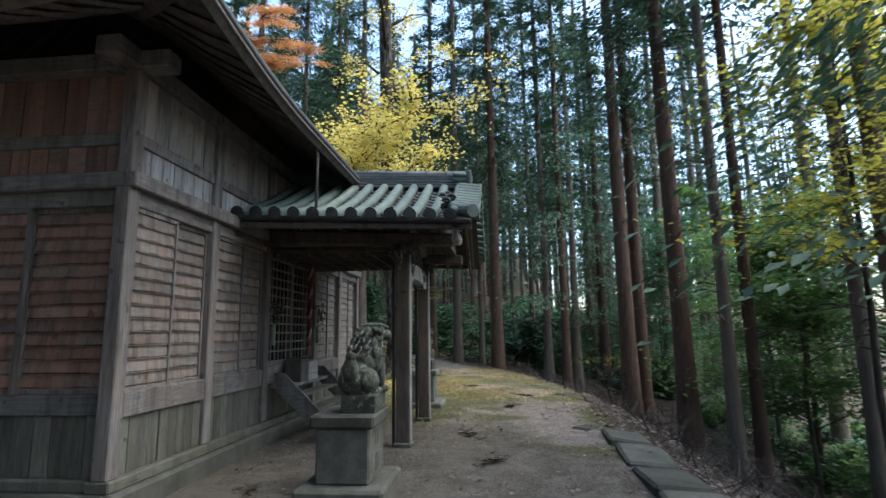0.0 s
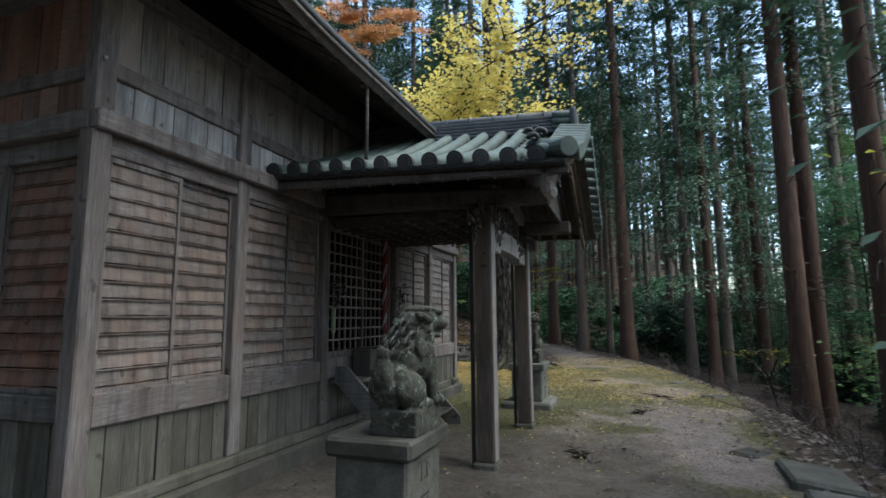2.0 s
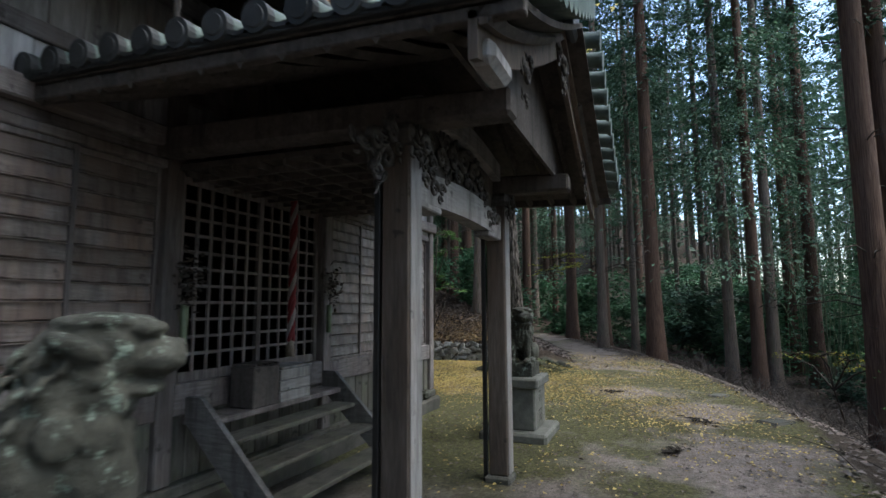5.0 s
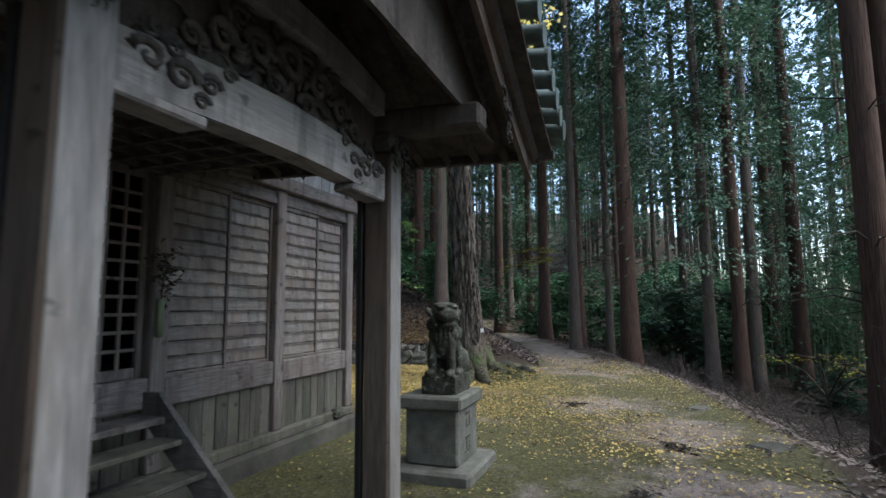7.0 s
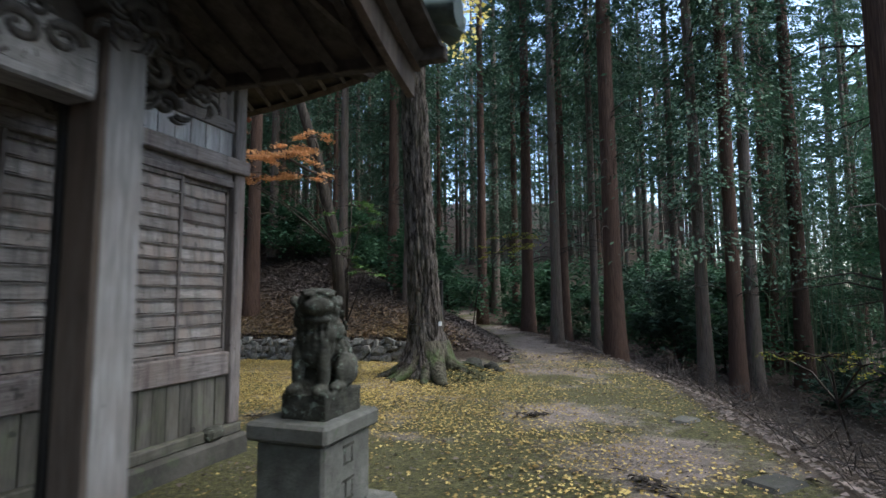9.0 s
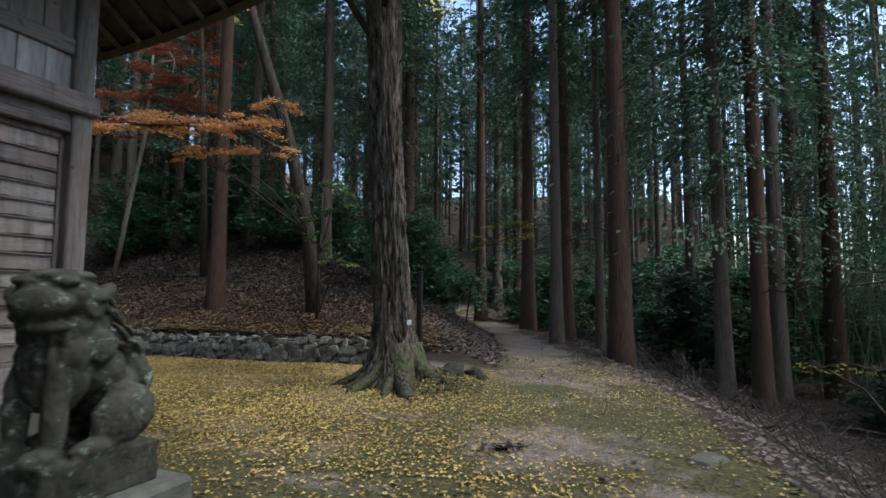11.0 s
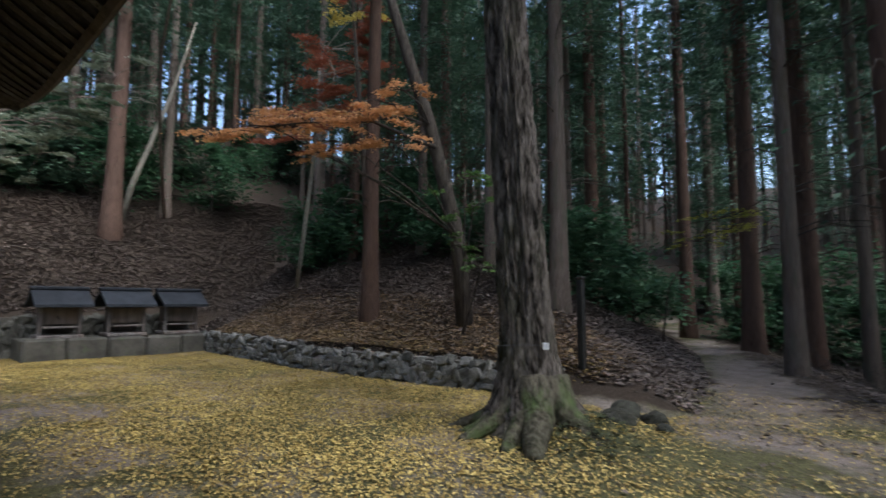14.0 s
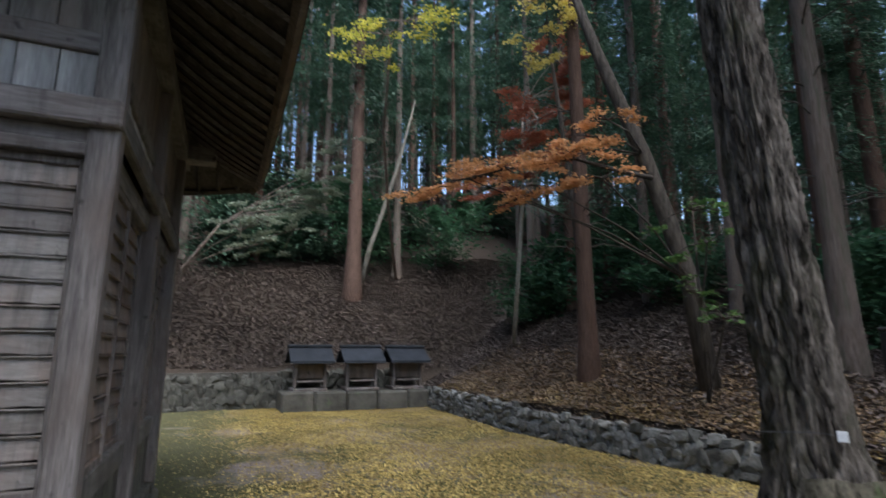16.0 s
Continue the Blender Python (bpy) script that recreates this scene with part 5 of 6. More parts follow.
def conifer(x, y, r, crown=0, trunk=0, spin=0.0, snags=True, label="tall straight cedar with red-brown bark and a high crown", group="forest cedars", scale=1.0):
    t = thing("cedar_tree", x, y, float(height(x, y)) - 0.1, spin, label, "tree", group)
    o = link("trunk", TRUNK[trunk], None, t)
    o.matrix_basis = Matrix.Diagonal((r, r, scale, 1))
    if crown is not None:
        o = link("crown", CON[crown], None, t)
        o.matrix_basis = Matrix.Diagonal((scale, scale, scale, 1))
    if snags:
        tagged(link("dead_wood", SNAG[trunk % 2], None, t), kind="stuff")
    return t


# cedars whose places are known
for x, y, r, c, k in ((0.17, 22.4, 0.25, 1, 0), (-1.65, 24.8, 0.17, 3, 2), (-3.45, 29.5, 0.26, 1, 0), (-6.3, 32.7, 0.25, 3, 1), (-5.3, 35.8, 0.2, 1, 1), (2.1, 28.5, 0.16, 0, 2), (2.4, 23.6, 0.18, 2, 3),
                      (3.1, 23.2, 0.19, 0, 1), (4.15, 16.8, 0.26, 3, 0), (4.68, 17.3, 0.22, 1, 1), (4.2, 12.1, 0.21, 1, 0), (4.35, 10.2, 0.125, 3, 3), (4.95, 10.6, 0.12, 3, 1), (5.9, 9.0, 0.12, None, 3),
                      (5.5, 7.6, 0.15, 3, 2), (-10.0, 20.6, 0.2, 3, 0), (-9.6, 25.2, 0.13, 3, 2), (-22.6, 18.0, 0.33, 1, 1), (-9.2, 31.0, 0.3, 1, 1), (-8.2, 26.5, 0.2, 1, 0), (3.9, 25.5, 0.2, 1, 3), (5.6, 31.0, 0.25, 0, 0)):
    conifer(x, y, r, c, k, (x * 77 + y * 31) % 360)

# cedars added out of view, only to shade the southern yard
for x, y, r, c, k in ((-3.4, -4.2, 0.22, 2, 0), (0.4, -4.6, 0.2, 0, 1), (-7.5, -2.5, 0.24, 2, 1), (3.9, 1.2, 0.2, 0, 2), (4.6, 4.6, 0.18, 2, 3), (-10.5, 0.5, 0.2, 2, 0), (-11.5, 5.5, 0.2, 0, 2), (2.9, -2.8, 0.2, 2, 0)):
    conifer(x, y, r, c, k, (x * 77 + y * 31) % 360)

# forest all round, thinned where the yard lies open
fr_ = random.Random(21)
placed = [(0.05, 22.4), (-1.65, 24.8), (4.4, 17.0), (4.2, 12.1), (-10.0, 20.6), (-3.2, 17.7), (2.4, 23.6), (3.1, 23.2), (2.1, 28.5)]
tries = 0
while len(placed) < 190 and tries < 9000:
    tries += 1
    x, y = fr_.uniform(-44, 34), fr_.uniform(-22, 56)
    clear = -17.5 < x < 3.4 and -3.2 < y < 21.5
    near_path = y > 19 and abs(x - (float(path_x(y)) + 0.9)) < 1.7
    bank = -29 < x < -10 and 12 < y < 27
    view = (4.5 < x and -2 < y < 24) or x > 11
    if clear or near_path or bank or (view and fr_.random() < 0.9) or min((x - a) ** 2 + (y - b) ** 2 for a, b in placed) < 3.4:
        continue
    placed.append((x, y))
    conifer(x, y, fr_.uniform(0.11, 0.28), fr_.choice((2, 0, 2, 1)) if y > 26 or x < -16 else fr_.choice((0, 1, 2, 3, 0)), fr_.randrange(4), fr_.uniform(0, 360), fr_.random() < 0.7, scale=fr_.uniform(0.85, 1.1))

# cedars added on the west bank so that their crowns shade it
for x, y, r, c, k in ((-25.4, 14.0, 0.2, 2, 0), (-26.6, 8.2, 0.22, 2, 1), (-27.2, 17.4, 0.18, 0, 2), (-24.6, 20.6, 0.2, 2, 2), (-18.6, 24.6, 0.18, 0, 3), (-21.8, 7.0, 0.2, 2, 1), (-16.2, 24.8, 0.17, 2, 0), (-25.5, 11.0, 0.2, 0, 2), (-13.2, 25.6, 0.18, 2, 3)):
    if min((x - a) ** 2 + (y - b) ** 2 for a, b in placed) > 1.2:
        conifer(x, y, r, c, k, (x * 77 + y * 31) % 360)

# close-set cedars further up the hill
hr = random.Random(87)
for i in range(105):
    x, y = (hr.uniform(-52, -29), hr.uniform(-4, 36)) if i < 70 else (hr.uniform(-29, -8), hr.uniform(27.5, 46))
    if abs(x - float(path_x(y)) - 0.9) > 2.2 and min((x - a) ** 2 + (y - b) ** 2 for a, b in placed) > 2.0:
        placed.append((x, y))
        conifer(x, y, hr.uniform(0.14, 0.26), hr.choice((2, 2, 0, 1)), hr.randrange(4), hr.uniform(0, 360), hr.random() < 0.5, scale=hr.uniform(0.8, 1.0))

# far woods, too many to count: thin stems and ragged tops
fw = Geo()
rr = np.random.default_rng(77)
cs = []
for i in range(1300):
    a = rr.uniform(0, 2 * np.pi)
    d = rr.uniform(40, 80)
    x, y = -4 + d * math.cos(a), 12 + d * math.sin(a)
    if abs(math.atan2(y - 8, x - 2)) < 0.95 and rr.random() < 0.93:
        continue
    z = float(height(x, y))
    r0 = rr.uniform(0.12, 0.26)
    top = rr.uniform(18, 25)
    fw.tube([(x, y, z - 0.3), (x + rr.normal() * 0.2, y, z + top)], [r0, r0 * 0.3], 5, False)
    q = rr.normal(0, 1, (64, 3)) * np.array([1.4, 1.4, 5.0]) + np.array([x, y, z + top - 8])
    cs.append(q)
woods = thing("far_woods", 0, 0, 0, 0, "distant cedar wood of thin close-set stems", "woods", kind="stuff")
tagged(fw.done("stems", CEDARG, woods), kind="stuff")
cs = np.concatenate(cs)
tagged(link("tops", cards("tops", cs, rr.uniform(0.6, 1.3, len(cs)), L_CON2, 1.2, 0.55, 5), None, woods), kind="stuff")


def broadleaf(name, x, y, height_, mat, bark_mat, spread_, seed, label, clumps=26, per=150, size=0.13, z_from=0.35, lean=(0, 0), r0=0.09, flat=0.35, group=""):
    """A leaning trunk with limbs; leaves in loose layered clumps round the limb ends."""
    r, q = random.Random(seed), np.random.default_rng(seed)
    t = thing(name, x, y, float(height(x, y)) - 0.1, 0, label, "tree", group)
    g = trunk_geo(r0, r0 * 0.25, height_ * 0.92, seed, lean, 9)
    pts = []
    for i in range(clumps):
        f = z_from + (1 - z_from) * r.random()
        a, reach = r.uniform(0, 6.28), spread_ * r.uniform(0.3, 1.0) * (1.15 - 0.5 * f)
        bx, by, bz = lean[0] * f, lean[1] * f, height_ * 0.9 * f
        tip = (bx + reach * math.cos(a), by + reach * math.sin(a), bz + reach * 0.25 * r.uniform(0, 1))
        g.tube([(bx, by, bz - 0.15 * reach), ((bx + tip[0]) / 2, (by + tip[1]) / 2, (bz + tip[2]) / 2 + 0.06 * reach), tip], [r0 * 0.35 * (1.2 - f), r0 * 0.22 * (1.2 - f), 0.005], 5)
        along = q.uniform(0.35, 1.08, (per, 1))
        c = np.array([[bx, by, bz]]) + (np.array([tip]) - np.array([[bx, by, bz]])) * along
        pts.append(c + q.normal(0, 1, (per, 3)) * np.array([0.28, 0.28, 0.28 * flat]) * reach * 0.8)
    g.done("trunk", bark_mat, t, "", True)
    pts = np.concatenate(pts)
    link("crown", cards("crown", pts, q.uniform(0.7, 1.35, len(pts)) * size, mat, 0.8, 0.75, seed), None, t)
    return t


# understorey on the eastern slope: bright maples, evergreens, bamboo
GR = "understorey trees on the slope"
for i, (x, y, h, m, sp) in enumerate(((6.4, 11.6, 6.0, L_GRN, 2.6), (7.0, 12.5, 8.0, L_GRN, 2.8), (4.9, 7.2, 8.5, L_YGR, 2.6), (7.4, 15.0, 7.0, L_GRN, 2.6), (9.5, 10.5, 9.5, L_EVR, 3.0),
                                      (7.2, 8.6, 9.5, L_YGR, 2.6), (9.0, 19.0, 9.0, L_GRN, 3.0), (7.6, 22.5, 9.0, L_EVR, 2.8), (10.0, 25.5, 11.0, L_GRN, 3.2), (12.5, 31.0, 12.0, L_EVR, 3.4), (11.5, 14.5, 10.0, L_GRN, 3.2), (12.0, 23.0, 9.5, L_EVR, 3.2), (8.2, 27.0, 8.0, L_EVR, 2.8), (14.5, 8.5, 10.0, L_EVR, 3.4), (10.0, 32.0, 9.0, L_EVR, 3.0))):
    lbl = {"bright_green_leaves": "slender maple with fresh green layered leaves", "yellow_green_leaves": "slender tree turning yellow-green", "evergreen_leaves": "dense dark evergreen understorey tree"}[m.name]
    broadleaf("understorey_tree", x, y, h, m, TWIG, sp, 100 + i, lbl, 36, 230 if x > 5 else 130, 0.105 if x > 5 else 0.085, 0.52 if x < 7.3 and y < 9 else 0.28, r0=0.06, group=GR)
for i, (x, y, h) in enumerate(((-1.2, 33.0, 2.4), (1.5, 30.0, 2.2), (3.4, 27.5, 2.6), (-8.6, 29.5, 2.8), (-10.5, 27.0, 2.4), (-6.6, 24.5, 2.6), (-12.0, 25.5, 2.2), (-4.8, 38.0, 3.0), (0.6, 37.0, 3.0), (-9.4, 36.0, 3.0),
                               (-17.5, 24.0, 2.6), (-14.0, 26.5, 3.0), (7.4, 24.5, 2.2))):
    broadleaf("evergreen_shrub", x, y, h, L_EVR, TWIG, h * 0.75, 200 + i, "dark glossy evergreen shrub on the forest floor", 20, 120, 0.17, 0.1, r0=0.04, flat=0.8, group="forest shrubs")
sh = random.Random(31)
for i in range(60):                                  # thicket along the top of the bank
    if i < 26:
        x = sh.uniform(-34, -16)
        y = sh.uniform(10, 32)
        x = min(x, -26.0 + 0.12 * abs(y - 18)) if y < 24 else x
    elif i < 46:
        x, y = sh.uniform(-18, 8), sh.uniform(27, 44)
    else:
        x, y = sh.uniform(1.5, 13), sh.uniform(31, 46)
    if abs(x - float(path_x(y)) - 0.9) < 1.8:
        continue
    h_ = sh.uniform(2.2, 4.2)
    broadleaf("evergreen_shrub", x, y, h_, sh.choice((L_EVR, L_EVR, L_CON2)), TWIG, h_ * 0.7, 300 + i, "dark evergreen thicket shrub under the cedars", 20, 110, 0.22, 0.08, r0=0.05, flat=0.8, group="forest shrubs")
for i in range(52):                                  # low growth on the slope
    y = sh.uniform(1, 24)
    x = float(edge_x(y)) + sh.uniform(4.5, 13.0)
    h_ = sh.uniform(0.7, 1.7)
    broadleaf("slope_shrub", x, y, h_, sh.choice((L_EVR, L_GRN if y > 9 else L_CON2, L_CON2)), TWIG, h_ * 0.85, 400 + i, "low green shrub on the leafy slope", 14, 80, 0.12, 0.12, r0=0.02, flat=0.7, group="slope shrubs")
bam = thing("bamboo_grove", 6.6, 27.6, 0, 0, "pale leaning bamboo stems crossing one another", "bamboo", kind="stuff")
g, pts = Geo(), []
for i in range(210):
    x, y = rr.uniform(-2.0, 7.5), rr.uniform(-1.5, 10)
    z = float(height(x + 6.6, y + 27.6)) - 0.1
    lx, ly, ln = rr.normal() * 1.4, rr.normal() * 1.4, rr.uniform(4.5, 9)
    g.tube([(x, y, z), (x + lx * 0.35, y + ly * 0.35, z + ln * 0.55), (x + lx * 1.3, y + ly * 1.3, z + ln)], [0.02, 0.016, 0.007], 5, False)
    pts.append(rr.normal(0, 1, (26, 3)) * np.array([0.5, 0.5, 0.9]) + np.array([x + lx, y + ly, z + ln * 0.85]))
tagged(g.done("stems", BAMBOO, bam), kind="stuff")
pts = np.concatenate(pts)
tagged(link("leaves", cards("bamboo_leaves", pts, rr.uniform(0.12, 0.24, len(pts)), L_EVR, 1.2, 0.2, 9), None, bam), kind="stuff")

# ---- the old ginkgo ----
gk = thing("ginkgo_tree", -3.23, 17.72, 0, 0, "old ginkgo with deeply furrowed bark, mossy roots and yellow leaves", "tree")
verts, faces, NA, NZ = [], [], 170, 170
for k in range(NZ):
    t = k / (NZ - 1)
    z = -0.2 + 20 * t ** 1.9
    rad = 0.335 * (1 - 0.5 * t) + 0.46 * math.exp(-max(z, 0) / 0.40)
    cx, cy = -0.03 * z, -0.06 * min(z, 8)
    for j in range(NA):
        a = 2 * math.pi * j / NA
        rt = 1 + 0.16 * math.exp(-max(z, 0) / 0.35) * (math.sin(5 * a + 0.8) * (0.6 + 0.4 * math.sin(3 * a)) + noise.noise((2.5 * math.cos(a), 2.5 * math.sin(a), z * 2)) * 1.2) + 0.03 * math.sin(3 * a + z)
        wav = 0.5 * noise.noise((1.5 * math.cos(a), 1.5 * math.sin(a), z * 3.0))
        fur = noise.noise((5.0 * math.cos(a), 5.0 * math.sin(a), z * 1.6)) * 0.05 + (min(abs(noise.noise((9.5 * math.cos(a + wav * 0.3), 8.5 * math.sin(a + wav * 0.3), z * 3.4 + 5))), 0.3) - 0.2) * 0.21 + noise.noise((16 * math.cos(a), 16 * math.sin(a), z * 9)) * 0.022
        rr_ = rad * rt + fur * (1 - 0.4 * t)
        verts.append((cx + rr_ * math.cos(a), cy + rr_ * math.sin(a), z))
for k in range(NZ - 1):
    for j in range(NA):
        faces.append((k * NA + j, k * NA + (j + 1) % NA, (k + 1) * NA + (j + 1) % NA, (k + 1) * NA + j))
Geo().add(verts, faces).done("trunk", GINKB, gk, "", True)
g = Geo()
for i, (a, ln, r0) in enumerate(((-1.75, 1.15, 0.10), (-1.15, 1.3, 0.12), (-0.9, 1.5, 0.17), (-0.2, 1.35, 0.16), (-2.5, 1.1, 0.08), (0.4, 1.1, 0.1), (3.4, 1.1, 0.08), (-2.1, 1.0, 0.07))):
    c, s = math.cos(a), math.sin(a)
    r0 *= 1.25
    g.tube([(0.26 * c, 0.26 * s, 0.62), (0.46 * c, 0.46 * s, 0.24), (0.68 * ln * c + 0.1 * s, 0.7 * ln * s - 0.04 * c, 0.07), (0.85 * ln * c + 0.16 * s, 0.85 * ln * s, 0.0), (ln * c + 0.1 * s, ln * s + 0.1 * c, -0.06)], [r0 * 1.2, r0 * 1.0, r0 * 0.65, r0 * 0.5, r0 * 0.2], 8)
g.done("root_flare", bark("mossy_root_bark", (0.018, 0.016, 0.011), (0.085, 0.076, 0.056), 14, (0.045, 0.05, 0.026), (0.058, 0.092, 0.028), relief=0.05, run=0.5), gk, "mossy spreading roots", True)
limbs, lp = Geo(), []


def gink_limb(z, dx, dy, dz, r0, seed, dense):
    q = np.random.default_rng(seed)
    b = (-0.03 * z, -0.06 * min(z, 8), z)
    m = (b[0] + dx * 0.5, b[1] + dy * 0.5, z + dz * 0.65)
    e = (b[0] + dx, b[1] + dy, z + dz)
    limbs.tube([b, m, e], [r0, r0 * 0.6, r0 * 0.12], 7)
    for k in range(dense):
        f = q.uniform(0.3, 1.0) if dy > -3 else q.uniform(0.74, 1.06)
        p = np.array(b) * (1 - f) + np.array(e) * f + np.array([0, 0, dz * 0.3 * f * (1 - f)])
        d = q.normal(0, 1, 3) * np.array([0.8, 0.8, 0.35])
        limbs.tube([tuple(p), tuple(p + d * 0.6 + [0, 0, 0.1]), tuple(p + d)], [0.02, 0.012, 0.004], 4, False)
        lp.append(p + d * q.uniform(0.15, 1.15, (60, 1)) + q.normal(0, 0.13, (60, 3)))


gink_limb(5.6, -2.4, -1.0, 3.2, 0.07, 1, 16)
gink_limb(7.2, 1.2, -7.2, -1.5, 0.09, 2, 26)
gink_limb(7.4, 2.0, -7.4, -1.2, 0.06, 22, 22)
gink_limb(7.0, 0.4, -6.6, -1.6, 0.06, 23, 22)
gink_limb(6.6, -0.6, -2.0, 1.5, 0.06, 3, 16)
gink_limb(6.2, 1.5, -1.6, 1.0, 0.05, 4, 18)
for i in range(9):
    a = i * 2.4
    gink_limb(9.5 + i * 1.0, 2.6 * math.cos(a), 2.6 * math.sin(a), 1.8, 0.07, 10 + i, 6)
limbs.done("branch_work", TWIG, gk, "", True)
lp = np.concatenate(lp)
link("crown", cards("crown", lp, np.random.default_rng(4).uniform(0.07, 0.105, len(lp)), L_YEL, 1.0, 0.9, 8), None, gk, "yellow autumn leaves")

tag = thing("tree_tag", -2.86, 17.42, 1.05, 31, "small white tag wired to the ginkgo trunk", "tag")
Geo().box(-0.035, 0.035, -0.006, 0.006, -0.04, 0.04, 0.003).done("plate", TAGW, tag)
g = Geo().tube([(0.05, 0.02, 0.0), (-0.2, 0.05, 0.01), (-0.6, -0.1, 0.0)], [0.004] * 3, 5)
g.done("wire", WIRE, tag)
post_ = thing("sign_post", -3.8, 20.0, float(height(-3.8, 20.0)), 0, "dark square wooden marker post behind the ginkgo", "post")
Geo().box(-0.055, 0.055, -0.055, 0.055, -0.2, 1.47, 0.012).done("shaft", BLACKP, post_)
Geo().box(-0.065, 0.065, -0.065, 0.065, 1.473, 1.52, 0.02).done("cap", BLACKP, post_)
for i, (x, y, s) in enumerate(((-2.55, 18.6, 0.24), (-2.3, 19.1, 0.18), (-2.75, 19.2, 0.26), (-2.05, 18.75, 0.12), (-2.45, 18.2, 0.14))):
    bm = bmesh.new()
    bmesh.ops.create_icosphere(bm, subdivisions=3, radius=1)
    for v in bm.verts:
        v.co *= 1 + 0.25 * noise.noise(v.co * 1.4 + Vector((i * 3, 0, 0))) + 0.07 * noise.noise(v.co * 4)
    me = bpy.data.meshes.new("boulder")
    bm.to_mesh(me)
    bm.free()
    b = link("boulder", me, MOSSR)
    b.matrix_world = pose(x, y, float(height(x, y)) + s * 0.15, 0, 0, i * 50) @ Matrix.Diagonal((s, s * 0.8, s * 0.7, 1))
    tagged(b, "mossy rough boulder beside the ginkgo roots", "rock", "boulders by the ginkgo")

# ---- maples and others on the bank ----
def sprayed(name, x, y, trunk_pts, trunk_r, sprays, mat, bark_mat, seed, label, per=900, size=0.07, thick=0.10):
    """A tree whose leaves lie in flat layered sprays: (centre, half-lengths, turn)."""
    q = np.random.default_rng(seed)
    z = float(height(x, y))
    t = thing(name, x, y, z - 0.1, 0, label, "tree")
    g = Geo().tube([(px - x, py - y, pz - z + 0.1) for px, py, pz in trunk_pts], trunk_r, 9)
    pts = []
    for cx, cy, cz, la, lb, turn in sprays:
        k = int(per * la * lb)
        n_tw = max(5, int(la * 9))
        c, s = math.cos(radians(turn)), math.sin(radians(turn))
        low = min(trunk_pts, key=lambda p: abs(p[2] - cz + 0.6) + 0.2 * math.hypot(p[0] - cx, p[1] - cy))
        if math.dist(low, (cx, cy, cz)) < 4.6:
            o = Vector((-x, -y, 0.1 - z))
            s0, s1 = Vector(low) + o, Vector((cx, cy, cz)) + o
            g.tube([s0, (s0 + s1) / 2 + Vector((0.05, 0, 0.12)), s1], [0.022, 0.018, 0.012], 5, False)
        for i in range(n_tw):
            u = q.uniform(-1, 1)
            v = q.uniform(-0.8, 0.8) * math.sqrt(1 - 0.8 * u * u)
            w = q.normal(0, thick)
            kk = k // n_tw
            uu = u * la + q.normal(0, 0.16 * la, kk)
            vv = v * lb + q.normal(0, 0.09 * lb + 0.04, kk)
            ww = w + q.normal(0, 0.022, kk) + 0.05 * np.sin(uu * 3)
            pts.append(np.stack([cx + c * uu - s * vv - x, cy + s * uu + c * vv - y, cz + ww - z + 0.1 - 0.06 * (uu / la) ** 2], 1))
            a = Vector((cx - x, cy - y, cz - z + 0.1))
            b = Vector((cx + c * u * la - s * v * lb - x, cy + s * u * la + c * v * lb - y, cz + w - z + 0.1))
            g.tube([a, (a + b) / 2 + Vector((0, 0, 0.05)), b], [0.016, 0.01, 0.004], 4, False)
    g.done("trunk", bark_mat, t, "", True)
    pts = np.concatenate(pts)
    link("crown", cards("crown", pts, q.uniform(0.7, 1.3, len(pts)) * size, mat, 0.7, 0.8, seed), None, t)
    return t


sprayed("maple_tree", -7.25, 21.1, [(-7.25, 21.1, 1.0), (-7.3, 20.9, 3.0), (-7.6, 20.3, 5.5), (-8.2, 19.8, 8.0), (-9.0, 19.5, 11.0)], [0.2, 0.17, 0.15, 0.12, 0.06],
        [(-8.5, 16.1, 4.5, 0.7, 0.4, 60), (-8.0, 16.7, 4.65, 0.8, 0.5, 60), (-7.6, 17.2, 4.8, 0.9, 0.6, 70), (-7.0, 18.0, 4.9, 0.9, 0.6, 70), (-6.8, 18.4, 5.25, 0.6, 0.5, 60), (-6.6, 18.6, 5.5, 0.5, 0.4, 60), (-6.7, 18.5, 4.5, 0.7, 0.4, 60), (-7.2, 17.8, 4.4, 0.6, 0.4, 60), (-7.5, 17.5, 4.25, 0.5, 0.3, 60),
         (-8.6, 16.2, 11.2, 1.3, 1.0, 30), (-9.9, 17.4, 11.5, 1.4, 1.0, 20), (-7.3, 17.7, 12.0, 1.3, 0.9, 10), (-10.5, 16.4, 11.0, 1.2, 0.9, 40), (-8.2, 17.0, 13.2, 1.4, 1.0, 0), (-7.5, 16.7, 11.2, 1.0, 0.7, 0), (-9.0, 15.6, 10.4, 1.0, 0.8, 40), (-9.4, 16.8, 12.3, 1.3, 1.0, 0), (-8.0, 17.2, 12.4, 1.2, 0.8, 20)],
        L_ORG, TWIG, 61, "leaning maple with flat sprays of orange autumn leaves", 1900, 0.058, 0.06)
g = Geo().tube([(-7.5, 20.5, 5.0), (-7.2, 19.3, 4.9), (-7.0, 18.2, 4.9), (-7.6, 17.2, 4.77), (-8.2, 16.4, 4.6)], [0.05, 0.04, 0.03, 0.02, 0.01], 6)
lo = g.done("limb", TWIG, [o for o in scene.objects if o.name == "maple_tree"][0], "", True)
lo.matrix_basis = lo.parent.matrix_world.inverted()
